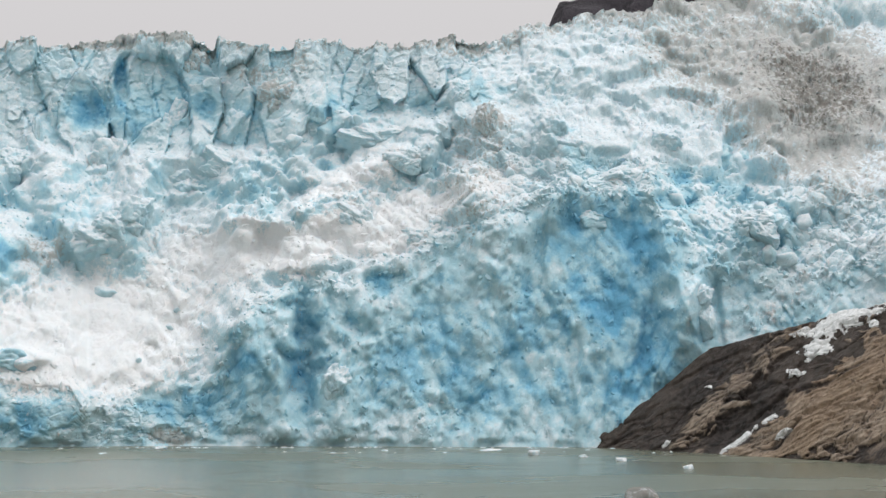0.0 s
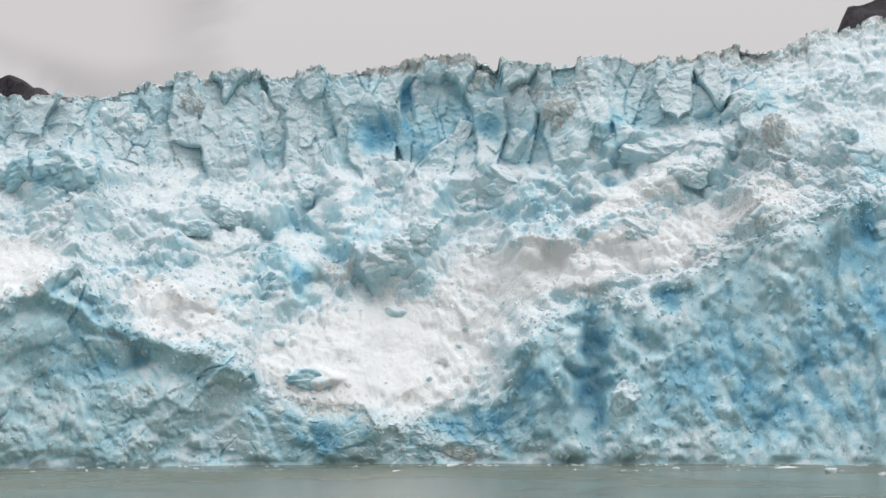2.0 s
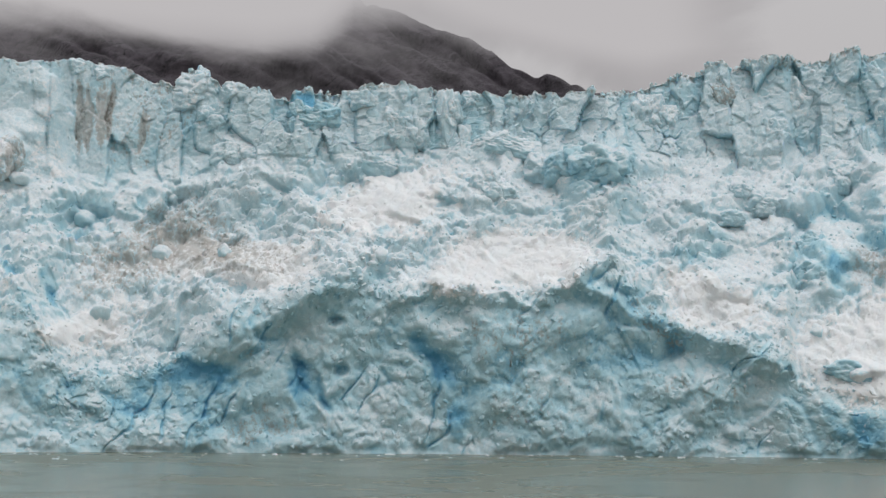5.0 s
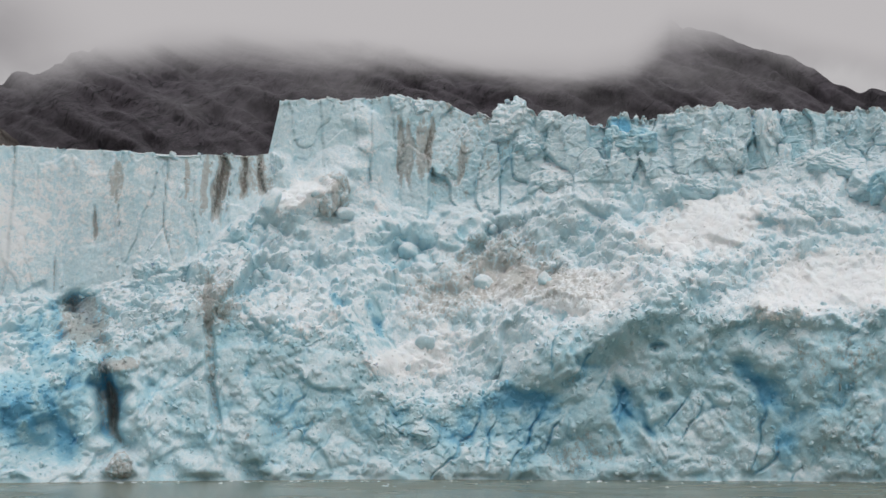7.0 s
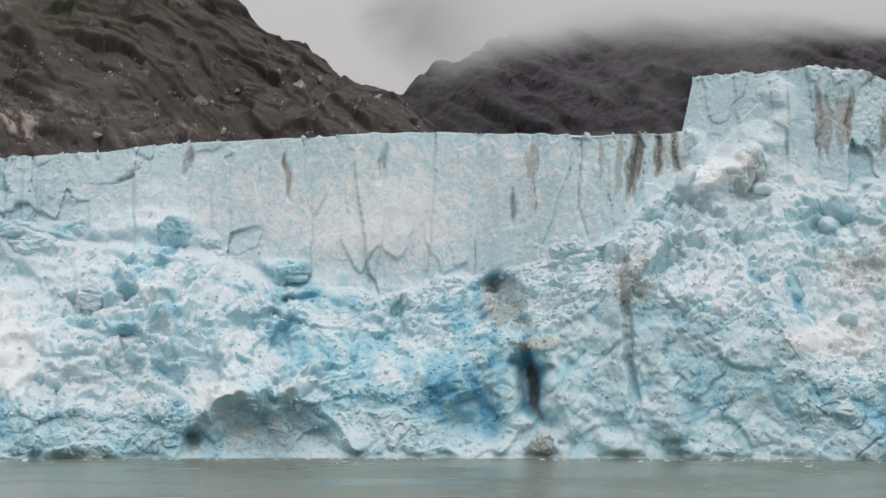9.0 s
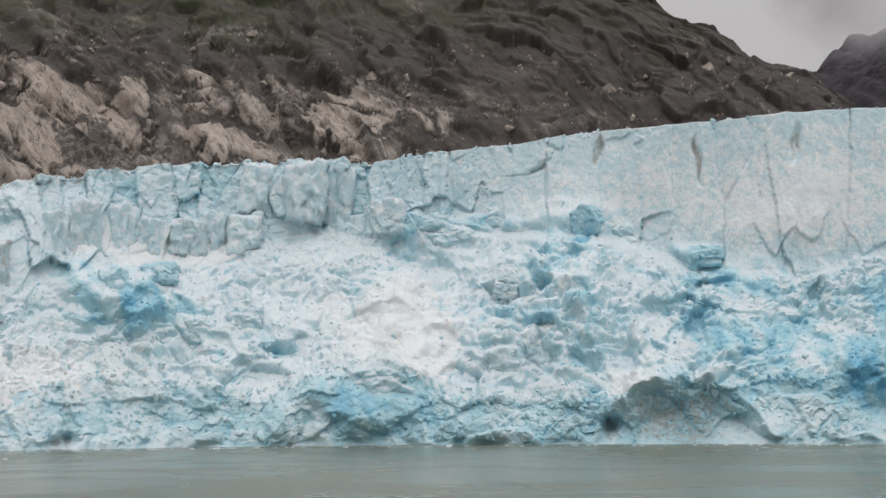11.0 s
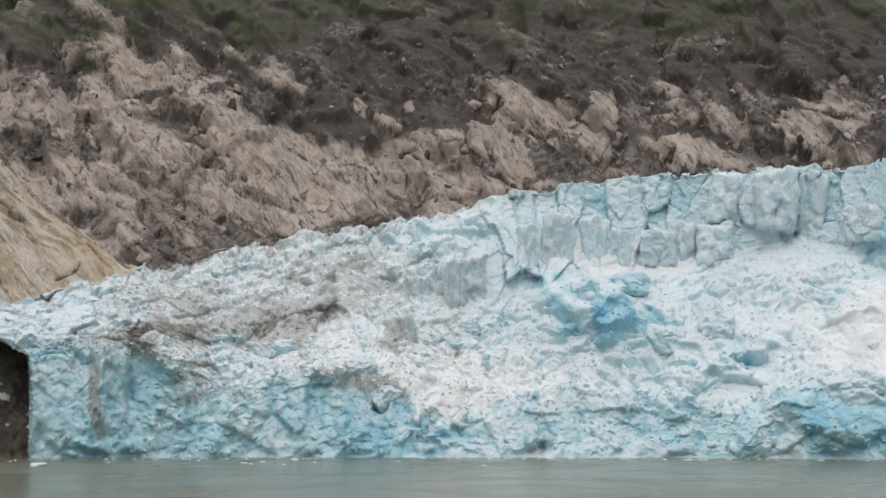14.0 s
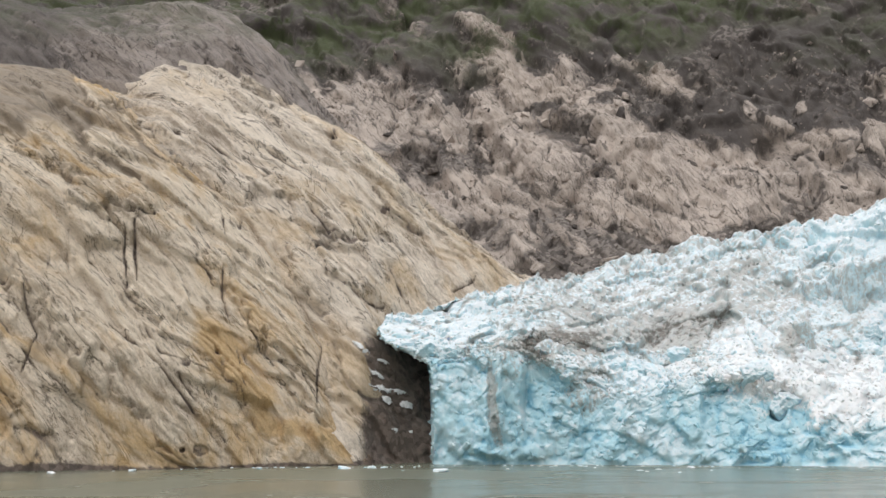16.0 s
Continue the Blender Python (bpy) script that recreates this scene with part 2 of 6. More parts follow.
    mos = math_node(nt, "MULTIPLY", sep.outputs["Blue"], stepped(nt, noise_tex(nt, p, 0.10 * scale, 8, 0.7), 0.40, 0.58))
    c = mixed(nt, mos, c, mixed(nt, grit, (0.028, 0.036, 0.013), (0.10, 0.12, 0.048)))
    streak = noise_tex(nt, mapped(nt, uv, (0.22 * scale, 0.02 * scale, 1), (0, 0, radians(8))), 1.0, 6, 0.65, 0.6)
    c = mixed(nt, math_node(nt, "MULTIPLY", stepped(nt, streak, 0.60, 0.74), streaks), c, (0.06, 0.052, 0.047))
    # jointed slabs: each keeps its own tone, with a dark parting
    sway = node(nt, "ShaderNodeTexNoise", Scale=0.09 * scale, Detail=4.0)
    nt.links.new(uv, sway.inputs["Vector"])
    push = nt.nodes.new("ShaderNodeVectorMath")
    push.operation = "SCALE"
    push.inputs["Scale"].default_value = 9.0 / scale
    nt.links.new(sway.outputs["Color"], push.inputs[0])
    moved = nt.nodes.new("ShaderNodeVectorMath")
    nt.links.new(uv, moved.inputs[0])
    nt.links.new(push.outputs[0], moved.inputs[1])
    where = mapped(nt, moved.outputs[0], (0.05 * scale, 0.17 * scale, 1), (0, 0, radians(angle)))
    cell = nt.nodes.new("ShaderNodeTexVoronoi")
    cell.voronoi_dimensions = "2D"
    nt.links.new(where, cell.inputs["Vector"])
    tone = nt.nodes.new("ShaderNodeSeparateColor")
    nt.links.new(cell.outputs["Color"], tone.inputs[0])
    c = mixed(nt, math_node(nt, "MULTIPLY", tone.outputs["Red"], 0.16), c, tuple(0.6 * v for v in dark), "MIX")
    parting = nt.nodes.new("ShaderNodeTexVoronoi")
    parting.voronoi_dimensions, parting.feature = "2D", "DISTANCE_TO_EDGE"
    nt.links.new(where, parting.inputs["Vector"])
    gap = stepped(nt, parting.outputs["Distance"], 0.0, 0.07)
    c = mixed(nt, math_node(nt, "MULTIPLY", math_node(nt, "SUBTRACT", 1.0, gap), 0.06), c, tuple(0.3 * v for v in dark))
    nt.links.new(c, b.inputs["Base Color"])
    b.inputs["Roughness"].default_value = 0.85
    h = math_node(nt, "ADD", math_node(nt, "ADD", math_node(nt, "MULTIPLY", strata, 0.5), math_node(nt, "ADD", math_node(nt, "MULTIPLY", scratch, 0.55), math_node(nt, "MULTIPLY", grit, 0.45))), math_node(nt, "ADD", broad, math_node(nt, "ADD", math_node(nt, "MULTIPLY", tone.outputs["Green"], 0.35), math_node(nt, "MULTIPLY", gap, 0.12))))
    bumped(nt, b, h, 0.9, 0.9 / scale)
    return m


def snow_material():
    m, nt, b = material("old_snow")
    p = position(nt)
    c = mixed(nt, stepped(nt, noise_tex(nt, p, 1.4, 7, 0.7), 0.35, 0.65), (0.56, 0.57, 0.56), (0.80, 0.80, 0.79))
    nt.links.new(c, b.inputs["Base Color"])
    b.inputs["Roughness"].default_value = 0.8
    bumped(nt, b, noise_tex(nt, p, 1.1, 6, 0.7), 0.6, 0.4)
    return m


def water_material():
    m, nt, b = material("silty_fjord_water")
    p = position(nt)
    c = mixed(nt, noise_tex(nt, mapped(nt, p, (1, 1, 1)), 0.012, 4), (0.137, 0.147, 0.108), (0.18, 0.19, 0.145))
    nt.links.new(c, b.inputs["Base Color"])
    calm = stepped(nt, noise_tex(nt, p, 0.02, 5, 0.6, 0.5), 0.42, 0.6)
    nt.links.new(math_node(nt, "ADD", math_node(nt, "MULTIPLY", calm, 0.12), 0.19), b.inputs["Roughness"])
    b.inputs["IOR"].default_value = 1.33
    w = math_node(nt, "ADD", noise_tex(nt, p, 0.35, 5, 0.6), math_node(nt, "MULTIPLY", noise_tex(nt, p, 0.07, 4, 0.6), 1.5))
    bumped(nt, b, w, 0.35, 0.5)
    return m


def cloud_material():
    m = bpy.data.materials.new("low_cloud")
    m.use_nodes = True
    nt = m.node_tree
    nt.nodes.clear()
    out = nt.nodes.new("ShaderNodeOutputMaterial")
    mix = nt.nodes.new("ShaderNodeMixShader")
    clear = nt.nodes.new("ShaderNodeBsdfTransparent")
    # the cloud's brightness is emitted by the sheet; no lamp lights it
    glow = nt.nodes.new("ShaderNodeEmission")
    at = attribute(nt, "surf").outputs["Vector"]
    dens = attribute(nt, "cloud").outputs["Fac"]
    n1 = noise_tex(nt, mapped(nt, at, (0.6, 1.3, 1)), 0.0065, 7, 0.55, 0.6)
    n2 = noise_tex(nt, mapped(nt, at, (0.5, 1.5, 1)), 0.002, 4, 0.5)
    tone = mixed(nt, stepped(nt, math_node(nt, "ADD", math_node(nt, "MULTIPLY", dens, 0.5), n2), 0.4, 1.2), (0.35, 0.335, 0.35), (0.67, 0.645, 0.655))
    nt.links.new(tone, glow.inputs["Color"])
    a = math_node(nt, "ADD", dens, math_node(nt, "MULTIPLY", math_node(nt, "SUBTRACT", n1, 0.5), 2.1))
    nt.links.new(stepped(nt, a, 0.0, 1.0), mix.inputs[0])
    nt.links.new(clear.outputs[0], mix.inputs[1])
    nt.links.new(glow.outputs[0], mix.inputs[2])
    nt.links.new(mix.outputs[0], out.inputs[0])
    return m


ICE = ice_material()
ROCK_TAN = rock_material("ochre_gneiss", (0.78, 0.67, 0.53), (0.40, 0.32, 0.238), (0.25, 0.195, 0.15), (0.58, 0.38, 0.165), angle=54, weather=0.7, ochres=0.8, low=(0.05, 0.036, 0.034), high=(0.16, 0.12, 0.105))
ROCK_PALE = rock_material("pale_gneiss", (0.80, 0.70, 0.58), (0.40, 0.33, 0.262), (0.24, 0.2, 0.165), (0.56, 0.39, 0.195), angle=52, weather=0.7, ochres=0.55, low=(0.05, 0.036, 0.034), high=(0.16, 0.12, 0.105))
ROCK_GREY = rock_material("grey_gneiss", (0.37, 0.318, 0.285), (0.15, 0.125, 0.112), (0.09, 0.075, 0.068), (0.26, 0.205, 0.15), angle=58)
ROCK_BROWN = rock_material("brown_gneiss", (0.60, 0.51, 0.44), (0.22, 0.182, 0.158), (0.05, 0.042, 0.041), (0.34, 0.27, 0.21), angle=66, scale=0.9, weather=0.95, ochres=0.3, low=(0.085, 0.071, 0.063), high=(0.25, 0.217, 0.192))
ROCK_FAR = rock_material("far_dark_rock", (0.09, 0.077, 0.092), (0.026, 0.022, 0.028), (0.05, 0.043, 0.052), (0.045, 0.04, 0.046), angle=-40, scale=0.16, low=(0.022, 0.019, 0.025), high=(0.095, 0.082, 0.098))
ROCK_WET = rock_material("wet_dark_rock", (0.50, 0.395, 0.30), (0.18, 0.135, 0.105), (0.09, 0.07, 0.06), (0.36, 0.24, 0.14), angle=-38, scale=1.2, low=(0.012, 0.010, 0.010), high=(0.05, 0.04, 0.037))
SNOW = snow_material()
WATER = water_material()
CLOUD = cloud_material()


# ---- mesh helpers ----
def sheet(name, P, mat, parent=None, colors=None, surf=None, extra=None, normals=None):
    """A mesh over a grid of points (rows, columns, 3), facing the fjord."""
    n, m = P.shape[:2]
    me = bpy.data.meshes.new(name)
    me.vertices.add(n * m)
    me.vertices.foreach_set("co", P.reshape(-1).astype(np.float32))
    idx = np.arange(n * m).reshape(n, m)
    quads = np.stack([idx[:-1, :-1], idx[:-1, 1:], idx[1:, 1:], idx[1:, :-1]], -1).reshape(-1, 4)
    me.loops.add(quads.size)
    me.loops.foreach_set("vertex_index", quads.reshape(-1).astype(np.int32))
    me.polygons.add(len(quads))
    me.polygons.foreach_set("loop_start", np.arange(0, quads.size, 4, dtype=np.int32))
    me.polygons.foreach_set("use_smooth", np.ones(len(quads), bool))
    me.update(calc_edges=True)
    me.materials.append(mat)
    if colors is not None:
        key, value = colors
        a = me.attributes.new(key, "FLOAT_COLOR", "POINT")
        a.data.foreach_set("color", (value if value.shape[-1] == 4 else np.concatenate([value, np.ones((*value.shape[:-1], 1))], -1)).reshape(-1).astype(np.float32))
    if surf is not None:
        a = me.attributes.new("surf", "FLOAT_VECTOR", "POINT")
        a.data.foreach_set("vector", surf.reshape(-1).astype(np.float32))
    if extra is not None:
        key, value = extra
        a = me.attributes.new(key, "FLOAT", "POINT")
        a.data.foreach_set("value", value.reshape(-1).astype(np.float32))
    if normals is not None:
        me.normals_split_custom_set_from_vertices(normals.reshape(-1, 3).astype(np.float32))
    ob = new(name, me)
    if parent is not None:
        ob.parent = parent
    return ob


def part(name, bm, mat, parent=None, label=""):
    me = bpy.data.meshes.new(name)
    bm.to_mesh(me)
    bm.free()
    me.materials.append(mat)
    ob = new(name, me)
    if parent is not None:
        ob.parent = parent
    return tagged(ob, label)


def polar(a, r, z):
    t = np.radians(a)
    return np.stack([r * np.sin(t), r * np.cos(t), z], -1)


def climb(r_low, z_low, el, k):
    """Follows a slope of k metres back for each metre up, from a foot, until it stands at the elevation el."""
    t = np.tan(np.radians(el))
    z = (EYE_Z + (r_low - k * z_low) * t) / (1 - k * t)
    return r_low + k * (z - z_low), z


# ---- ice front ----
R_FRONT = 318.0
EL_SHELF = "-52:1.4 -50.5:1.4 -47.4:1.8 -44.4:0.2 -41.5:0.6 -37.6:0.6 -33.7:0 -31.9:0.4 -30.2:0 -26.3:-0.6 -24.4:0.5 -22:0.7 -20.7:-0.6 -15.5:-0.8 -13.5:-0.7 -10.6:-0.2 -7.7:0 -4.2:1.1 -2.1:2.7 0:3.9 2.7:2.7 5.4:2.7 7:0.4 10:0.75 12.9:2.9 14.9:3.5 19.5:3.2 22.9:2.9 25.5:4.6 26.7:2.6 27.5:2.35 31.6:1.4 32:0.2 35.5:0 36.1:-1.1 40.2:-0.2 41.4:2.1 43.1:3.7 45:3.1 49:5.4 52:6.5 55:6.5 57.7:4.2 60.5:3.7 66:4.5"
EL_BENCH = "-52:2 -50.5:1.9 -47.4:2.4 -43.5:1.9 -39.5:1.9 -36.4:2.4 -33:4 -30:4.5 -26.3:4.8 -24.2:5.5 -22.4:5 -21.4:5.9 -19:5.4 -13.5:4.7 -10:3.7 -7.6:3.6 -5.7:4.1 -1.8:4.8 0.1:5.5 2.5:7.85 5.6:8.3 8:7 10.4:7.2 12.7:8.2 15.5:8 19.2:8.5 23.1:8.7 27.1:8.3 29.2:8 34:8.4 38.5:8 41.5:8.3 43:8.6 45:9.5 48.6:9.3 52:8 55.8:7.9 58.7:7 66:6.5"
EL_RIDGE = "-52.6:2.4 -50.7:2.8 -48.8:3.8 -45.4:4.5 -44.6:4.8 -41.5:5.5 -37.5:5.8 -36.4:6.2 -34.6:6.9 -32:7.3 -28.2:7.7 -24.3:7.7 -22.4:7.7 -21:7.9 -17.5:8.3 -15.5:8.6 -11:8.9 -8.4:9.1 -5.8:9.15 -0.4:9.05 2.5:9.1 2.9:10.9 5.2:11.05 7.2:11.2 8.2:11 9.6:10.6 10.5:10.6 10.9:11.1 12.5:10.4 14.1:10.2 15.5:10.5 19:10.4 22.9:10.2 26.1:10.5 29:11.2 33.5:11.4 37:11.8 39.7:12 40.7:11.6 44:11.9 47:11.65 48.6:12.2 50:12.1 52:12.55 53.6:12.95 56:13.2 60:13.7 66:14.2"
COLS, ROWS_LOW, ROWS_MID, ROWS_UP, ROWS_TOP = 2300, 92, 128, 96, 22
EDGE = -50.5

glacier = new("glacier")
tagged(glacier, "tidewater glacier front of broken blue and white ice", "glacier")


def ice_regions(region):
    """Hollows, bulges, blue ice, snow ledges and dirt, which also paints shade into caves and pits: bearing and height,
    half width and half height in metres.
    """
    region(-4.5, 24.0, 10.0, 12.0, blue=0.45, snow=-0.3)
    region(-3.4, 31.0, 4.0, 4.5, push=-3, blue=0.5, snow=-0.4, dirt_shade=0.3)
    region(-2.9, 15.0, 1.8, 9.0, turn=5, push=-2.5, blue=0.9, snow=-0.6, dirt_shade=0.1)
    region(3.5, 10.0, 20.0, 9.0, blue=0.22, snow=-0.2, dirt_shade=0.1)
    region(6.0, 30.0, 7.0, 8.0, turn=15, blue=0.3, snow=-0.2)
    region(0.9, 62.0, 0.9, 9.5, push=-1.5, snow=-0.4, dirt_shade=1.1)
    region(1.6, 64.5, 0.7, 5.5, push=-1, snow=-0.4, dirt_shade=1.0)
    region(2.2, 65.0, 0.8, 5.0, push=-0.5, snow=-0.3, dirt_shade=0.9)
    region(-0.4, 62.0, 0.6, 5.0, snow=-0.2, dirt_shade=0.7)
    region(7.2, 71.0, 0.8, 8.5, push=-1, snow=-0.3, dirt_shade=1.0)
    region(8.3, 71.5, 0.7, 6.0, push=-0.8, snow=-0.3, dirt_shade=0.9)
    region(9.4, 68.0, 0.6, 5.0, push=-0.6, snow=-0.2, dirt_shade=0.8)
    region(54.2, 40.9, 12.4, 14.1, turn=15, push=-1.5, blue=0.85)
    region(51.9, 16.8, 21.5, 15.3, blue=0.62)
    region(55.5, 12.0, 10.0, 10.0, blue=0.4)
    region(48.5, 13.7, 11.3, 12.1, push=-1, blue=0.35)
    region(57.9, 54.3, 8.5, 6.0, push=-3, blue=0.75)
    region(56.2, 55.4, 5.1, 5.2, push=-2, blue=0.6)
    region(58.7, 41.8, 15.8, 7.3, turn=-10, push=1, blue=0.35)
    region(43.2, 18.2, 2.3, 12.4, push=-7, blue=0.5, dirt_shade=0.3)
    region(45.4, 23.9, 4.0, 2.6, push=-3.5, blue=0.25)
    region(41.8, 17.2, 5.1, 10.1, push=3.5, blue=0.2)
    region(40.9, 11.6, 6.2, 8.7, blue=0.5)
    region(36.3, 20.8, 21.5, 11.8, turn=12, push=-1, blue=-0.3, snow=1, dirt_shade=0.05, calm=0.75)
    region(45.8, 44.0, 24.9, 5.8, turn=20, blue=-0.2, snow=0.8, calm=0.3)
    region(41.1, 39.4, 16.9, 5.0, turn=10, blue=-0.2, snow=0.6, calm=0.3)
    # pit, its dark painted in as shade
    region(38.1, 18.2, 2.3, 1.8, push=-1.5, blue=0.3, snow=-0.6, dirt_shade=0.35)
    region(34.0, 7.0, 10.2, 4.3, push=2, blue=0.75, calm=0.4)
    region(34.0, 16.8, 5.1, 1.8, push=3, blue=0.55, snow=-0.5, calm=0.5)
    region(39.2, 9.0, 7.9, 2.8, turn=12, push=-2.5, blue=0.8, snow=-0.3, calm=0.3)
    region(39.0, 2.2, 4.5, 2.0, push=-1, dirt_shade=0.75)
    region(36.2, 72.9, 5.4, 5.3, turn=30, push=-3, blue=0.85, snow=-0.2, calm=0.2)
    region(37.2, 80.1, 1.4, 6.7, push=-3, blue=0.8, snow=-0.2)
    region(37.7, 69.4, 4.3, 7.9, push=1, blue=0.45, calm=0.3)
    region(41.0, 69.6, 10.2, 6.7, push=-1, blue=0.5, dirt_shade=0.2, calm=0.4)
    region(39.7, 74.5, 5.1, 5.4, blue=0.5, calm=0.3)
    region(44.2, 69.3, 6.8, 4.6, push=3, blue=0.5, calm=0.5)
    region(47.8, 73.4, 2.8, 3.4, push=-2, blue=0.85, snow=-0.2)
    region(49.6, 77.2, 6.8, 5.8, blue=0.55, calm=0.3)
    region(52.5, 63.2, 6.8, 6.9, turn=-20, push=3, blue=0.6, calm=0.4)
    region(50.2, 69.2, 2.8, 4.1, push=2, dirt_shade=0.65)
    region(59.2, 86.9, 26.0, 17.8, turn=-30, blue=-0.2, snow=-0.2, dirt_shade=0.72)
    region(61.8, 72.2, 13.6, 24.5, blue=-0.3, snow=-0.2, dirt_shade=0.78)
    region(49.4, 88.3, 16.9, 2.7, blue=-0.1, dirt_shade=0.45)
    region(42.4, 81.5, 10.2, 3.5, blue=-0.1, dirt_shade=0.5)
    region(36.7, 88.6, 18.1, 1.7, dirt_shade=0.5)
    region(49.4, 57.4, 6.2, 18.5, turn=10, push=2, blue=-0.1, dirt_shade=0.4)
    region(37.2, 43.7, 6.8, 5.2, push=4, blue=0.4, calm=0.3)
    region(59.5, 25.7, 13.6, 5.7, turn=15, snow=0.35, dirt_shade=0.2)
    region(32.8, 37.2, 4.5, 4.8, push=4, blue=0.65, calm=0.5)
    region(34.3, 37.1, 5.7, 7.2, push=-1, blue=-0.1, dirt_shade=0.45)
    region(40.1, 55.4, 12.4, 6.2, turn=10, push=2, blue=0.45, calm=0.3)
    region(46.2, 32.0, 4.5, 2.0, turn=15, push=-1, blue=0.7)
    region(45.0, 55.8, 12.4, 3.9, turn=20, push=1, blue=0.1, snow=0.4, calm=0.2)
    region(54.8, 22.4, 6.8, 10.0, turn=10, push=-1.5, blue=0.65)
    region(22.4, 37.4, 15.3, 6.0, turn=12, blue=-0.4, snow=1.1, calm=0.85)
    region(22.2, 22.5, 15.8, 5.5, push=2, blue=0.05, snow=-0.3, dirt_shade=0.32, calm=0.3)
    region(18.0, 51.4, 12.4, 6.3, turn=15, blue=-0.2, snow=0.85, calm=0.4)
    region(12.1, 39.8, 13.6, 5.7, blue=-0.2, snow=0.6, dirt_shade=0.2, calm=0.3)
    region(19.7, 15.7, 2.3, 6.0, turn=20, push=-1.5, blue=0.95, snow=-0.3)
    region(15.2, 13.4, 1.7, 6.4, turn=30, push=-1.5, blue=0.85, snow=-0.3)
    region(11.3, 14.5, 7.9, 4.3, push=-1, blue=0.65)
    region(20.4, 6.5, 3.4, 4.0, blue=0.65)
    region(16.3, 15.8, 1.4, 1.1, push=-2, blue=0.9, snow=-0.4, dirt_shade=0.2)
    region(16.1, 25.6, 1.6, 1.1, push=-2, blue=0.8, snow=-0.4, dirt_shade=0.2)
    region(25.1, 59.9, 9.0, 5.3, push=3, blue=0.5, calm=0.5)
    region(15.2, 72.3, 5.4, 2.8, turn=-30, blue=0.65, calm=0.3)
    region(27.1, 25.8, 10.2, 2.3, turn=-35, push=-1.5, blue=0.3, snow=-0.2, dirt_shade=0.3)
    region(29.1, 29.6, 10.2, 5.3, turn=-20, blue=-0.2, snow=0.8, calm=0.2)
    region(28.8, 12.6, 12.4, 4.3, turn=-8, push=1, blue=0.1, dirt_shade=0.3)
    region(20.4, 36.2, 4.5, 3.6, snow=0.4)
    region(23.0, 11.5, 18.1, 7.7, push=1, blue=0.15, dirt_shade=0.18)
    region(27.5, 20.3, 9.0, 4.4, turn=20, push=-1, blue=0.35, dirt_shade=0.15)
    region(5.1, 37.2, 1.7, 3.3, turn=15, push=-1.5, blue=0.8)
    region(6.3, 32.8, 1.5, 3.5, turn=15, push=-1.5, blue=0.8)
    region(10.6, 45.0, 12.4, 7.1, blue=-0.2, dirt_shade=0.55)
    region(8.8, 36.3, 9.0, 5.1, blue=-0.1, dirt_shade=0.45)
    region(12.9, 38.0, 13.6, 5.5, turn=5, blue=-0.2, snow=0.6, dirt_shade=0.25, calm=0.3)
    region(17.7, 50.5, 11.3, 6.0, turn=10, blue=-0.2, snow=0.9, calm=0.4)
    region(7.1, 25.1, 10.2, 3.4, turn=15, push=1, blue=-0.2, snow=0.85, calm=0.3)
    region(3.7, 59.5, 7.9, 3.7, turn=35, push=2, blue=-0.2, snow=0.9, calm=0.4)
    region(9.6, 9.9, 12.4, 4.7, turn=-10, push=-2, blue=0.75, snow=-0.1, dirt_shade=0.1)
    region(11.4, 16.1, 5.7, 3.1, blue=0.7)
    region(14.9, 10.6, 1.7, 5.9, turn=25, push=-1.5, blue=0.85)
    region(13.5, 5.0, 9.0, 2.7, push=-1.5, blue=0.2, dirt_shade=0.4)
    region(7.5, 69.9, 1.0, 7.8, push=-0.6, dirt_shade=0.8)
    region(8.0, 71.1, 1.6, 7.2, dirt_shade=0.6)
    region(0.7, 60.4, 0.8, 8.5, push=-1.2, snow=-0.3, dirt_shade=1.1)
    region(0.3, 60.7, 1.0, 6.5, snow=-0.3, dirt_shade=0.8, calm=0.4)
    region(1.8, 64.5, 5.1, 5.2, blue=-0.1, snow=-0.2, dirt_shade=0.6, calm=0.4)
    region(9.8, 68.7, 10.2, 10.3, blue=0.1, dirt_shade=0.3)
    region(0.6, 23.7, 1.0, 18.8, turn=4, push=-2, blue=0.1, dirt_shade=0.4)
    region(4.9, 62.5, 2.3, 3.0, push=3, dirt_shade=0.6)
    region(4.2, 72.6, 6.8, 8.9, blue=0.1, snow=0.1, calm=0.6)
    region(6.0, 68.3, 3.4, 15.7, turn=8, push=2, blue=0.1, snow=0.3, calm=0.5)
    region(15.1, 73.0, 4.5, 3.3, turn=-35, blue=0.7, calm=0.3)
    region(2.4, 30.4, 13.6, 9.3, blue=0.05, snow=0.2, dirt_shade=0.1)
    region(-9.6, 54.6, 47.5, 11.9, blue=-0.3, snow=0.2, calm=0.85)
    region(-8.5, 24.0, 28.0, 13.0, turn=-8, blue=0.26, snow=-0.15)
    region(-16.5, 32.0, 11.0, 11.0, push=3, blue=0.2)
    region(-20.5, 18.0, 9.0, 13.0, blue=0.15)
    region(33.0, 50.0, 20.0, 9.0, turn=10, blue=0.22)
    region(44.0, 52.0, 18.0, 8.0, turn=15, blue=0.2)
    region(-8.0, 44.2, 12.4, 9.6, turn=20, push=1, blue=-0.1, snow=0.2)
    region(-15.7, 47.8, 6.2, 4.4, push=3, blue=0.75, calm=0.2)
    region(-15.7, 26.1, 8.5, 16.1, push=6, blue=0.3, snow=0.1)
    region(-15.4, 43.3, 1.6, 2.3, push=-1.5, blue=0.9, snow=-0.3)
    region(-11.2, 39.2, 4.3, 2.6, push=2.5, blue=0.9, snow=-0.3, calm=0.6)
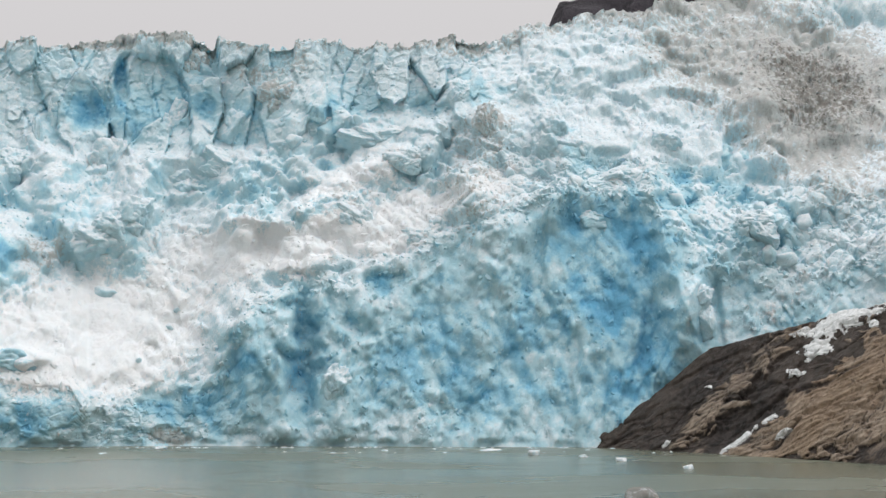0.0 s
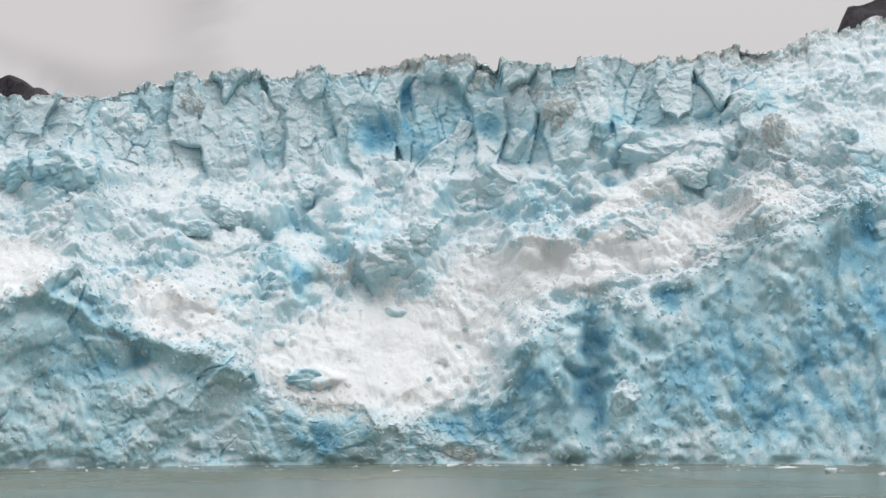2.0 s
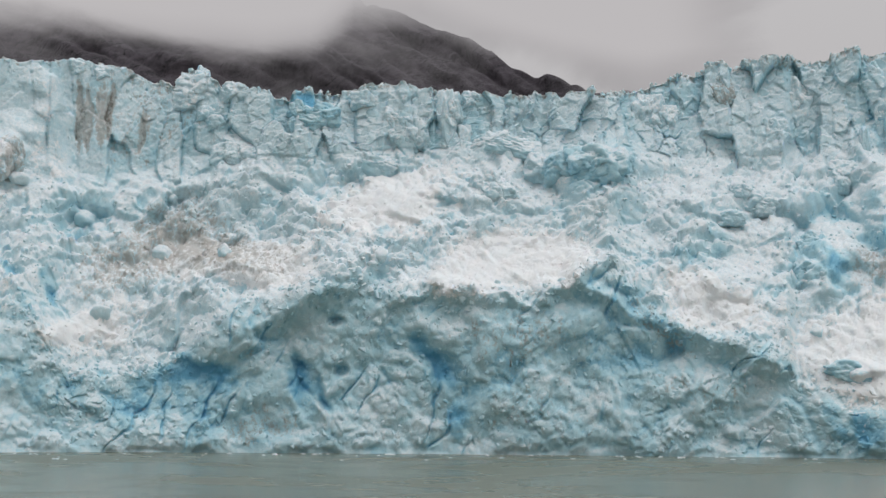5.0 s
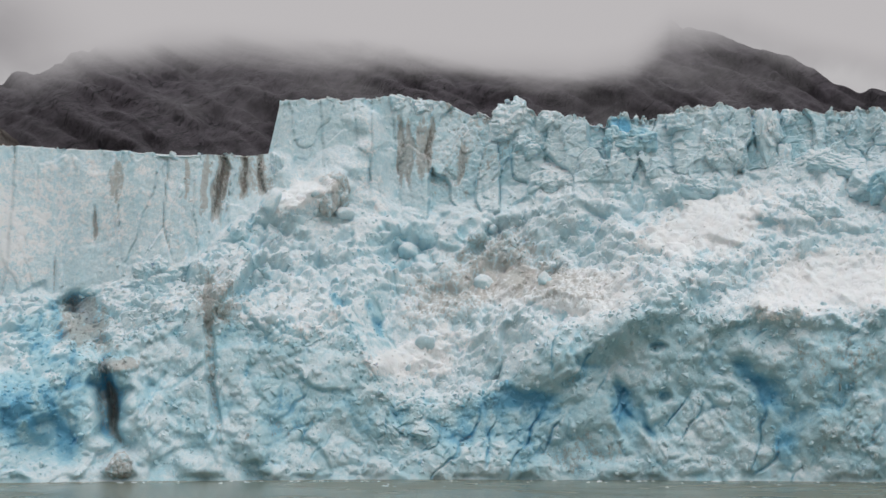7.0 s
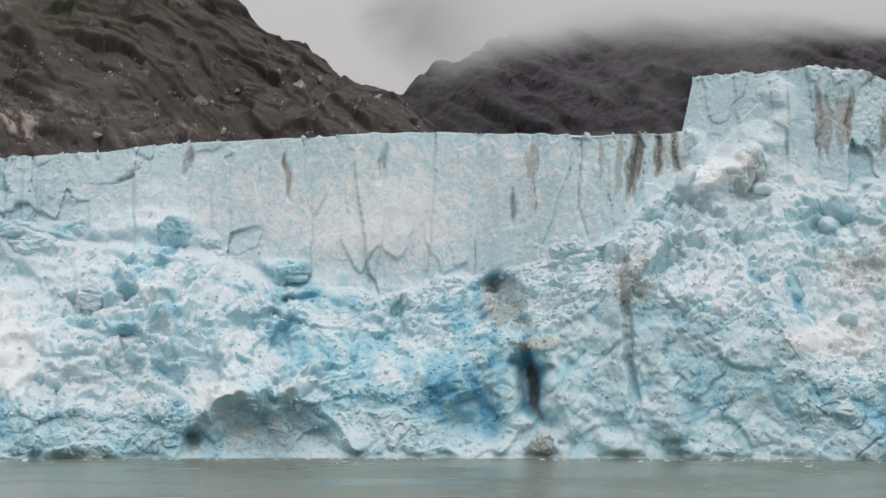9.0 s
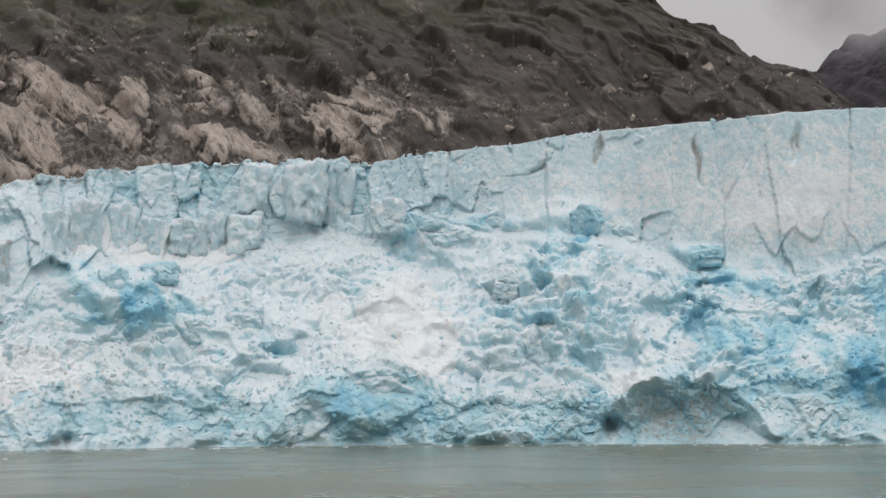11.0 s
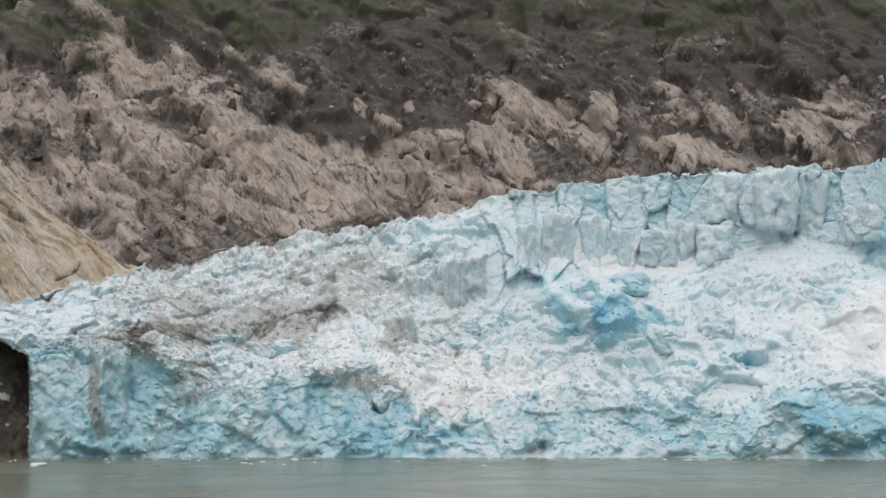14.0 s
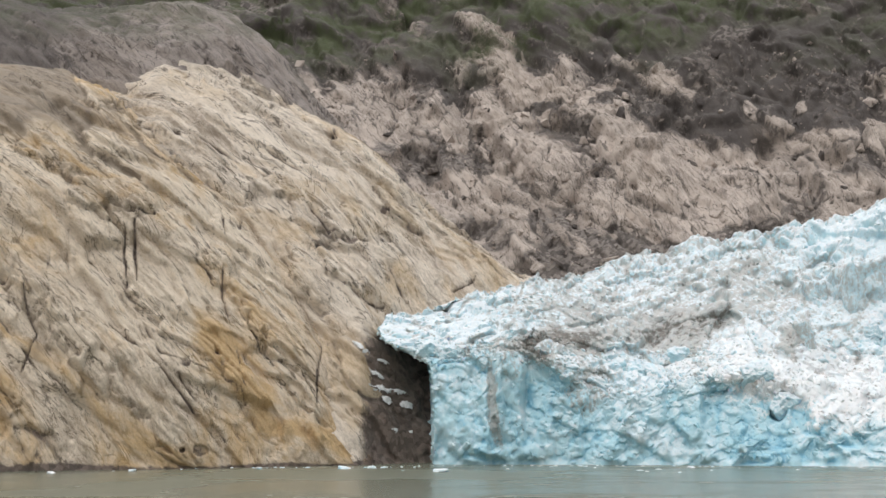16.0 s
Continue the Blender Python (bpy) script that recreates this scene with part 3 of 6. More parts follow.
    region(-10.0, 33.5, 13.6, 3.3, turn=-5, push=1, blue=0.6, snow=-0.2, calm=0.2)
    # dark hole and cave: the dirt amount here paints their shade
    region(-11.3, 31.3, 1.7, 1.6, push=-3.5, snow=-0.5, dirt_shade=0.8)
    region(-2.9, 14.6, 2.2, 8.5, turn=6, push=-5, blue=0.75, snow=-0.5, dirt_shade=0.4, calm=0.1)
    region(-2.7, 13.0, 0.9, 6.0, turn=8, push=-3, dirt_shade=0.5)
    region(-3.7, 30.5, 5.1, 4.9, push=-2, blue=0.5, snow=-0.2, dirt_shade=0.35)
    region(-2.5, 23.0, 4.7, 1.9, push=1, blue=-0.2, dirt_shade=0.85)
    region(-5.0, 8.4, 6.6, 3.9, push=-3.5, blue=0.95, snow=-0.4)
    region(-2.5, 2.3, 2.8, 1.9, push=3, blue=-0.3, snow=0.2, dirt_shade=0.65)
    # arches at the waterline, with shade painted inside them
    region(-11.6, 3.8, 12.4, 4.5, turn=10, push=-4, blue=0.3, snow=-0.2, dirt_shade=0.45)
    region(-14.4, 2.7, 2.7, 3.2, push=-5, blue=0.2, snow=-0.2, dirt_shade=0.5)
    region(-21.7, 20.7, 12.4, 7.1, turn=-25, blue=-0.4, snow=1, dirt_shade=0.05, calm=0.7)
    region(-13.5, 10.8, 4.7, 2.3, turn=10, push=2, blue=-0.3, snow=0.8, calm=0.4)
    region(-6.1, 14.1, 7.9, 5.5, push=1, blue=0.6, calm=0.2)
    region(-9.6, 16.4, 14.7, 7.9, blue=0.4, snow=0.1)
    region(-18.7, 48.6, 9.0, 1.9, turn=-8, push=2, blue=0.5, calm=0.3)
    region(-21.4, 48.0, 2.5, 3.5, push=3, blue=0.6, calm=0.4)
    region(0.6, 36.4, 4.5, 7.2, snow=0.1, dirt_shade=0.5)
    region(-3.6, 30.0, 7.9, 6.1, turn=-20, blue=0.2, dirt_shade=0.25)
    region(-14.7, 64.8, 0.9, 3.4, push=-1, dirt_shade=0.7)
    region(-11.2, 60.2, 0.5, 5.2, push=-1.2, blue=0.2, dirt_shade=0.8, calm=0.3)
    region(-7.9, 62.3, 0.9, 4.4, push=-1, blue=0.3, dirt_shade=0.5, calm=0.3)
    region(-3.4, 51.9, 0.5, 4.1, push=-1, dirt_shade=0.8, calm=0.3)
    region(-2.8, 61.5, 1.4, 4.9, dirt_shade=0.6, calm=0.3)
    region(-30.6, 25.5, 10.5, 6.5, turn=-15, push=2, blue=0.5, calm=0.2)
    region(-31.0, 30.5, 11.9, 7.5, turn=-10, push=5, blue=0.6, snow=-0.1, dirt_shade=0.05, calm=0.2)
    region(-32.2, 31.7, 4.5, 3.5, push=1, blue=0.3, snow=-0.3, calm=0.2)
    region(-30.0, 31.8, 4.5, 2.4, push=1, blue=0.3, snow=-0.3, calm=0.2)
    region(-29.0, 22.0, 1.1, 5.2, turn=25, push=-1.5, blue=0.5, snow=-0.2, dirt_shade=0.4)
    region(-27.3, 22.1, 7.9, 4.9, push=2, blue=0.35, dirt_shade=0.2, calm=0.2)
    region(-23.1, 8.7, 9.6, 5.9, turn=-30, push=4, blue=0.6, snow=-0.2, dirt_shade=0.1, calm=0.3)
    region(-22.3, 15.0, 6.8, 2.1, turn=-15, push=2, snow=-0.1, dirt_shade=0.6, calm=0.2)
    region(-36.0, 33.1, 4.2, 9.2, push=1, blue=-0.3, snow=0.1, dirt_shade=0.2, calm=0.85)
    region(-35.4, 38.3, 2.3, 4.9, push=0, blue=-0.2, dirt_shade=0.2, calm=0.4)
    region(-37.7, 23.0, 2.3, 4.9, turn=-20, push=2.5, blue=-0.2, snow=-0.3, dirt_shade=0.8, calm=0.4)
    region(-45.8, 23.9, 6.8, 2.6, blue=-0.2, snow=-0.2, dirt_shade=0.8)
    region(-42.0, 26.6, 13.6, 3.2, turn=5, blue=-0.2, snow=-0.2, dirt_shade=0.7)
    region(-46.4, 23.3, 9.0, 2.8, blue=-0.2, snow=-0.2, dirt_shade=0.75)
    region(-48.4, 11.0, 1.2, 9.3, turn=8, push=-1.5, dirt_shade=0.75)
    region(-45.3, 14.2, 2.3, 6.6, push=-1, blue=0.1, dirt_shade=0.5)
    region(-46.7, 7.4, 16.9, 6.4, blue=0.75, snow=-0.15, dirt_shade=0.08)
    region(-37.4, 4.7, 5.1, 3.3, push=-2, blue=0.45, snow=-0.2, dirt_shade=0.1)
    # hole at the waterline, darkened as if shaded
    region(-33.2, 2.0, 2.8, 1.9, push=-5, blue=0.1, snow=-0.3, dirt_shade=0.5)
    region(-38.6, 10.6, 1.6, 1.5, push=-3, blue=0.5, snow=-0.3, dirt_shade=0.2)
    region(-46.0, 30.0, 14.0, 6.0, blue=-0.05, dirt_shade=0.25)
    region(-39.0, 38.0, 16.0, 8.0, blue=-0.05, dirt_shade=0.22)
    region(-47.5, 20.0, 9.0, 5.0, dirt_shade=0.35)
    region(-42.0, 34.4, 29.4, 10.3, turn=-5, blue=-0.1, snow=-0.05, dirt_shade=0.27)
    region(-35.7, 13.9, 24.9, 5.5, blue=-0.2, snow=0.7, dirt_shade=0.05)
    region(-30.2, 43.7, 18.1, 5.4, blue=-0.4, snow=0.75, calm=0.7)
    region(-24.5, 50.2, 0.7, 4.0, turn=5, push=-2, blue=0.95, snow=-0.3, dirt_shade=0.1)
    region(-25.7, 55.7, 5.7, 5.3, push=1, blue=0.1, snow=0.3, calm=0.6)
    region(-21.7, 46.6, 2.5, 3.8, push=3, blue=0.6, calm=0.4)
    region(-39.0, 7.4, 10.2, 4.9, blue=0.6, snow=-0.15)
    region(-31.2, 55.6, 6.8, 2.5, blue=0.5, dirt_shade=0.1, calm=0.2)
    region(-49.9, 8.8, 4.5, 6.6, push=1, blue=0.4, calm=0.4)
    region(-46.6, 14.3, 2.3, 5.6, push=-1, blue=0.6, calm=0.2)
    region(-51.7, 25.1, 4.5, 2.2, push=1, blue=0.35, calm=0.2)
    region(-21.0, 26.5, 10.2, 8.5, turn=15, push=3, blue=0.1, snow=0.3, dirt_shade=0.05)
    region(-40.5, 19.8, 22.6, 6.7, blue=0.1, snow=0.3)

def ice_spurs(spur):
    """Ribs and lips of the broken ice: bearing and elevation along the crest, half width in degrees, height."""
    spur("-15.5:6.28 -18.1:1.51", 1.2, 5)
    spur("-15.4:6.28 -12.7:-0.01", 1.2, 6)
    spur("-14.8:6.10 -11.8:2.72", 1.0, 4)
    spur("2.8:8.37 1.2:5.87 0.5:2.74 0.3:-1.73", 0.9, 4)
    spur("-5.5:3.93 -7.5:3.53 -10.3:3.91", 0.6, 3.5)
    spur("-2.2:1.57 -1.6:-1.15", 0.6, 3)
    spur("-14.4:-1.17 -12.9:-0.01 -11.0:0.19 -8.6:-1.75", 0.5, 3.5)
    spur("-8.5:7.16 -10.7:5.08", 0.8, 3)
    spur("-6.3:7.27 -7.5:5.10", 0.5, 2)
    spur("5.0:8.41 2.6:6.23 1.1:4.26", 0.9, 4)
    spur("12.9:7.41 9.9:6.65 8.5:5.27", 1.0, 4)
    spur("18.8:6.92 15.4:3.47 12.1:1.92", 1.0, 4)
    spur("3.0:3.29 1.9:-0.79", 0.9, 3)
    spur("21.8:8.00 20.6:5.92", 0.9, 3.5)
    spur("19.4:3.77 21.2:3.29 22.8:3.10 24.4:3.98 25.7:4.77", 0.45, 3)
    spur("24.4:3.98 26.3:2.60 29.5:1.81 31.4:0.63", 0.5, 3)
    spur("17.7:5.12 14.8:3.34", 0.8, 3)
    spur("22.4:7.72 21.2:5.74", 0.8, 3)
    spur("42.8:2.96 42.9:-1.55", 0.7, 4)
    spur("39.8:7.91 37.8:6.54 36.4:4.76", 1.0, 4.5)
    spur("49.9:9.27 49.1:7.36 50.0:5.40", 0.9, 4)
    spur("47.3:8.19 42.8:5.72 40.0:5.54", 1.0, 4)
    spur("29.3:7.46 27.8:6.08", 0.9, 3)
    spur("34.3:8.31 35.1:5.16", 0.8, 4)
    spur("40.6:1.99 40.0:-0.56", 0.6, 3)
    spur("53.0:6.93 51.2:5.56 50.0:3.97", 1.0, 4)
    spur("55.6:6.91 56.5:3.96 57.3:1.21", 1.0, 5)
    spur("59.1:5.88 57.1:3.17 56.1:0.63", 0.9, 4)
    spur("45.5:2.77 44.7:-1.17", 0.9, 4)
    spur("62.3:7.36 59.3:4.91", 1.0, 3)
    spur("-16.0:5.55 -18.4:1.28 -18.9:-2.02", 1.0, 4)
    spur("-15.6:5.55 -14.9:1.28", 0.9, 4)
    spur("-29.9:3.97 -32.5:2.18", 0.8, 3)
    spur("-26.4:2.03 -28.3:-0.13", 0.8, 3.5)
    spur("-21.1:0.88 -20.1:-1.06", 0.8, 3)
    spur("-23.6:0.87 -26.0:-1.49", 0.8, 3)
    spur("-48.0:1.71 -48.7:-1.75", 0.6, 2.5)
    spur("-43.6:0.76 -44.3:-1.76", 0.6, 2.5)
    spur("-37.3:-0.41 -37.5:-1.97", 0.5, 2.5)
    spur("-46.9:2.10 -45.4:1.14", 0.6, 2)


def soft(d, times):
    """Wears steps down a little."""
    for _ in range(times):
        d = 0.5 * d + 0.25 * (np.roll(d, 1, 0) + np.roll(d, -1, 0))
        d = 0.5 * d + 0.25 * (np.roll(d, 1, 1) + np.roll(d, -1, 1))
    return d


def ice_front():
    raw = np.linspace(-53.2, 66.0, COLS)
    a = np.maximum(raw, EDGE)
    turned = np.clip(EDGE - raw, 0, 9)
    el1, el2, el3 = line(a, EL_SHELF), line(a, EL_BENCH), line(a, EL_RIDGE)
    along = np.stack([np.radians(a) * R_FRONT, a * 0, a * 0], -1)
    el1 = el1 + 0.35 * fbm(along / 14, 3, 19)
    el2 = el2 + 0.4 * fbm(along / 20, 2, 22)
    zero = np.zeros_like(a)
    r0 = R_FRONT + 2.0 * np.sin(a * 0.21) + turned * 18
    k2 = line(a, "-52:1.0 -35:1.2 -5:1.3 3:0.75 30:0.9 42:0.7 66:0.8")
    k3 = line(a, "-52:2.0 -37:1.3 -34:0.6 -30:0.3 -20:0.22 2:0.18 45:0.3 50:0.8 66:1.2")
    r1, z1 = climb(r0, zero, el1, line(a, "-53:0.1 -46:0.15 -42:0.45 -36:0.75 -20:0.75 -8:0.6 0:0.45 6:0.3 12:0.12 38:0.12 44:0.34 66:0.36"))
    r2, z2 = climb(r1, z1, el2, k2)
    r3, z3 = climb(r2, z2, el3, k3)
    R, Z, V = [], [], []
    for n, (ra, za, rb, zb, base) in zip((ROWS_LOW, ROWS_MID, ROWS_UP), ((r0, zero - 1.5, r1, z1, 0), (r1, z1, r2, z2, 1), (r2, z2, r3, z3, 2))):
        for k in range(n):
            f = k / n
            R.append(ra + (rb - ra) * f)
            Z.append(za + (zb - za) * f)
            V.append(zero + base + f)
    for k in range(ROWS_TOP):
        f = k / (ROWS_TOP - 1)
        R.append(r3 + 4 * f + 420 * f ** 3)
        Z.append(z3 + 20 * f ** 3)
        V.append(zero + 3 + f)
    R, Z, V = np.array(R), np.array(Z), np.array(V)
    A = np.broadcast_to(a, R.shape)
    U = np.radians(A) * R_FRONT - turned * 10
    flat = np.stack([U, R * 0.6, Z], -1).astype(np.float32)
    # storeys
    up = ramp(V, 1.88, 2.06) * (1 - ramp(V, 3.0, 3.2))
    mid = ramp(V, 0.92, 1.1) * (1 - ramp(V, 1.88, 2.06))
    low = 1 - ramp(V, 0.92, 1.1)
    warp = np.stack([gnoise(flat / 14 + 3, 5), gnoise(flat / 14 + 31, 6), gnoise(flat / 14 + 57, 7)], -1)
    wisp = np.stack([gnoise(flat / 4 + 3, 8), gnoise(flat / 4 + 31, 9)], -1)
    # regions
    push, blue, snow, dirt_shade, calm = (np.zeros_like(R) for _ in range(5))
    uw, zw = U + 5.0 * warp[..., 0] + 3.0 * wisp[..., 0], Z + 4.5 * warp[..., 2] + 2.4 * wisp[..., 1]
    sums = {"push": push, "blue": blue, "snow": snow, "dirt_shade": dirt_shade, "calm": calm}

    def region(at, z, wide, high, turn=0, **amounts):
        u0 = math.radians(at) * R_FRONT
        reach = 2.0 * max(wide, high) + 8
        cols = np.nonzero(np.abs(U[0] - u0) < reach)[0]
        if not len(cols):
            return
        s = slice(cols[0], cols[-1] + 1)
        small_one = min(wide, high) < 2.2
        near = 0.35 if small_one else 1.0
        du, dz = (U + near * (uw - U))[:, s] - u0, (Z + near * (zw - Z))[:, s] - z
        c, n = math.cos(radians(turn)), math.sin(radians(turn))
        q = ((du * c + dz * n) / wide) ** 2 + ((dz * c - du * n) / high) ** 2
        e = np.exp(-(q ** (3.0 if small_one else 1.5)))
        if small_one and high < 3 * wide:
            e = e * ramp(wisp[:, s, 1] + 0.8 * wisp[:, s, 0], -0.55, 0.25)
        for key, amount in amounts.items():
            sums[key][:, s] += amount * e

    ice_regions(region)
    seen = np.degrees(np.arctan2(Z - EYE_Z, R))

    def spur(text, half, high):
        pts = [tuple(map(float, q.split(":"))) for q in text.split()]
        near = np.nonzero((a > min(q[0] for q in pts) - 2 * half) & (a < max(q[0] for q in pts) + 2 * half))[0]
        s = slice(near[0], near[-1] + 1)
        x0, y0 = A[:, s] + 0.45 * warp[:, s, 0] + 0.25 * wisp[:, s, 0], seen[:, s] + 0.4 * warp[:, s, 2] + 0.2 * wisp[:, s, 1]
        best = np.zeros_like(x0)
        for (a1, e1), (a2, e2) in zip(pts, pts[1:]):
            vx, vy = a2 - a1, e2 - e1
            f = np.clip(((x0 - a1) * vx + (y0 - e1) * vy) / (vx * vx + vy * vy), 0, 1)
            best = np.maximum(best, 1 - np.hypot(x0 - a1 - f * vx, y0 - e1 - f * vy) / half)
        push[:, s] += 0.8 * high * np.clip(best, 0, 1) * (1 - up[:, s] * sheer[s])

    sheer = line(a, "-53:0 -20:0 -18:0.9 1.5:0.9 3.5:0 66:0")
    ice_spurs(spur)
    calm = np.clip(calm, 0, 0.92) * (1 - 0.6 * mid * line(a, "-53:0 -22:0 -20:1 1:1 3:0 66:0"))
    rough = 1 - calm
    big, gap0, lump0 = blocks(flat / np.array([9, 12, 7.5]) + warp * 0.5, 11, 0.9)
    medium, gap1, lump1 = blocks(flat / np.array([4.3, 5, 3.3]) + warp * 0.7, 12, 1.1)
    small, gap2, lump2 = blocks(flat / np.array([1.9, 2.2, 1.5]) + warp + wisp[..., :1] * 0.4, 13, 1.1)
    upright = np.stack([U, Z, R * 0], -1)
    tower, gap3, _ = blocks(upright / np.array([5.4, 15, 1]) + 0.5 + warp * np.array([0.5, 0.5, 0]) + np.stack([wisp[..., 0] * 0.12, wisp[..., 1] * 0.25, R * 0], -1), 14, 0.5, (0,), 1.6)
    stump, _, _ = blocks(upright / np.array([2.5, 5.5, 1]) + 0.5 + warp * np.array([0.5, 0.5, 0]), 16, 0.6, (0,), 1.1)
    column, gap5, _ = blocks(upright / np.array([9, 70, 1]) + 0.5 + warp * np.array([0.12, 0.1, 0]), 18, 1.0, (0,), 1.2)
    swell = fbm(flat / 26, 3, 21)
    fine = fbm(flat / 1.5, 3, 31)
    steep = 1 - ramp(k3, 0.55, 1.1)
    wall, rubble = up * steep, mid + up * (1 - steep)
    broken = line(a, "-53:0.8 -36:0.8 -21:0.8 -18.5:0.2 1.5:0.16 3:0.25 8:0.35 12:0.8 16:1 66:1") * (0.35 + 0.65 * rough)
    puff = billow(flat / np.array([13, 14, 10]) + warp * 0.35, 4, 41, 0.5)
    patchy = fbm(flat / 19 + 7, 2, 61)
    coarse = ramp(patchy, -0.25, 0.3) * line(a, "-52:0.35 -25:0.6 -8:0.9 66:1.0")
    crumb = 0.3 + 0.7 * ramp(gnoise(flat / 12 + 91, 63), -0.3, 0.2)
    opened = ramp(gnoise(flat / 9 + 17, 64), -0.15, 0.25)
    d = swell * (3.2 * low + 4.6 * rubble + 1.0 * wall)
    d += rough * big * (1.6 * low * line(a, "-53:1 36:1 44:0.6 66:0.6") + 3.0 * rubble * (0.3 + 0.7 * coarse))
    d += rough * medium * (0.8 * low * line(a, "-53:1.3 -20:1.3 0:1.2 10:1 38:1 44:0.8 66:0.8") * (0.3 + 0.7 * coarse) + 1.15 * rubble * (0.25 + 0.75 * coarse))
    d += rough * (lump0 - 0.6) * (0.7 * low + 1.4 * rubble * coarse) + rough * (lump1 - 0.6) * (0.3 * low + 0.7 * rubble)
    fluted = low * line(a, "-53:1 -36:1 -30:0.55 -20:0.35 0:0.2 36:0.2 42:0.8 66:0.8")
    d = d * (1 - 0.5 * fluted) + rough * fluted * (1.7 * tower + 1.0 * stump)
    d = soft(d, 2)
    d += (0.12 + 0.88 * rough) * puff * (0.5 * low + 0.9 * rubble)
    d += (0.15 + 0.85 * rough) * crumb * (small * (0.42 * low + 0.42 * rubble) + (lump2 - 0.6) * (0.1 * low + 0.25 * rubble))
    d += fine * 0.16 * (0.4 + 0.6 * rough)
    # clefts between the blocks
    cleft = (1 - ramp(gap0, 0.0, 0.10)) * opened + 0.6 * (1 - ramp(gap1, 0.0, 0.13)) * ramp(gnoise(flat / 7 + 5, 66), -0.05, 0.25)
    d -= rough * (0.4 * low + rubble) * (0.5 * cleft + 0.06 * (1 - ramp(gap2, 0.0, 0.16)) * crumb)
    pits = ramp(lump0, 0.72, 0.9) * (big < -0.3) * rough
    d -= 2.4 * soft(pits, 1) * rubble * coarse
    # slanting cracks across the lower cliff
    lean = U * 0.82 - Z * 0.57
    cracked = low * ramp(gnoise(flat / 13 + 71, 67), 0.0, 0.25) * line(a, "-53:0.2 -25:0.2 5:0.6 12:1 32:1 36:0.4 66:0.3")
    rift = (1 - ramp(np.abs(gnoise(np.stack([lean / 5.5 + 0.35 * wisp[..., 0], (U + Z) / 30, R * 0], -1), 68)), 0.012, 0.06)) * cracked
    d -= 0.9 * rift * rough
    # towers and slabs of the upper wall
    slit = (1 - ramp(gap5, 0.008, 0.03)) * ramp(gnoise(np.stack([U / 9, Z / 25, R * 0 + 4], -1), 65), 0.1, 0.3)
    parted = (1 - ramp(gap3, 0.0, 0.06)) * opened
    d += wall * (broken * (tower * 3.2 + stump * 0.9 + small * 0.3 - 0.8 * parted) + (1 - 0.8 * broken) * (column * 1.2 - 1.0 * slit))
    d += push * (1.15 + 0.4 * wisp[..., 0])
    d *= ramp(Z, -1.5, 3) * 0.75 + 0.25
    d -= 1.1 * (1 - ramp(Z + 0.8 * wisp[..., 0], 0.3, 1.8)) * ramp(gnoise(np.stack([U / 5, R * 0, R * 0], -1), 72) + 0.4 * wisp[..., 1], -0.2, 0.3)
    lift = rubble * (0.3 * d + 0.45 * rough * (0.3 + 0.7 * coarse) * (medium + lump1 - 0.6) + 0.4 * rough * crumb * small - 0.35 * push)
    # broken crest: towers end at uneven heights
    crest = ramp(V, 2.5, 3.0)
    jag = soft(tower, 1) * 1.1 + soft(stump, 1) * 0.8 + small * 0.3 - 0.6 * parted
    jag *= line(a, "-52:0.9 -22:0.6 -18:0.12 1.5:0.12 3:0.3 7:0.5 12:1.0 30:1.0 40:1.15 66:1.0")
    lift = lift + crest * soft(jag, 1)
    top = ramp(V, 3.0, 3.1)
    lift = lift * (1 - top * 0.3) - top * 0.6
    d = d * (1 - 0.6 * top)
    # the end of the front leans out over the bare rock
    lip = np.exp(-np.clip(raw - EDGE, 0, 99) / 1.2) * ramp(V, 0.7, 2.6) * (1.8 + 0.35 * wisp[..., 0])
    shown = A - lip - 0.12 * np.clip(turned, 0, 2) + 0.10 * (lump1 - 0.5) * np.exp(-np.abs(raw - EDGE))
    back = R - d
    P = polar(shown, back, Z + lift)
    vein = 0.35 + 0.85 * ramp(gnoise(np.stack([(U + 0.35 * Z) / 3.2 + 0.6 * warp[..., 0], Z / 11, R * 0], -1), 69) + 0.5 * wisp[..., 0], -0.3, 0.35)
    blue = np.where(blue > 0, blue * vein, blue)
    # recesses run bluer: fresh broken ice, and bluish shade put into the colour
    hollow = np.clip(-tower, 0, 1) * wall * broken
    blue = 0.18 + 0.15 * low + 0.14 * mid * (coarse - 0.4) - 0.05 * up + 0.22 * swell + blue * line(a, "-53:0.25 -38:0.3 -30:0.65 -22:0.8 66:0.85")
    blue = blue - (low + rubble) * rough * (0.12 * medium + 0.12 * big + 0.05 * small) + 0.15 * rough * cleft * (low + rubble) + 0.4 * hollow + 0.25 * parted * wall * broken + 0.5 * rift
    snow = 0.2 * up * line(a, "-25:0 -20:1 1.5:1 4:0 66:0") + 0.2 * mid * (1 - coarse) + 0.12 * up + snow + 0.12 * medium * rough + 0.08 * small - 0.15 * cleft * rough - 0.2 * hollow + 0.1 * rubble
    # real dirt, plus shade painted into clefts, slits, rifts and recessed facets
    dirt_shade = line(a, "-53:1 -40:1 -31:0 66:0") * (rubble + wall) * (0.1 + 0.45 * cleft + 0.3 * np.clip(-small, 0, 1)) + line(a, "-53:0.25 -22:0.22 -18:0.08 0:0.08 5:0.2 18:0.4 66:0.5") * ramp(V, 2.84, 3.0) + dirt_shade + 0.1 * warp[..., 1] + line(a, "-53:0.6 2:0.6 6:0.2 66:0.15") * slit * wall * (1 - broken) + 0.3 * rift + 0.10 * mid * ramp(-patchy, 0.1, 0.5)
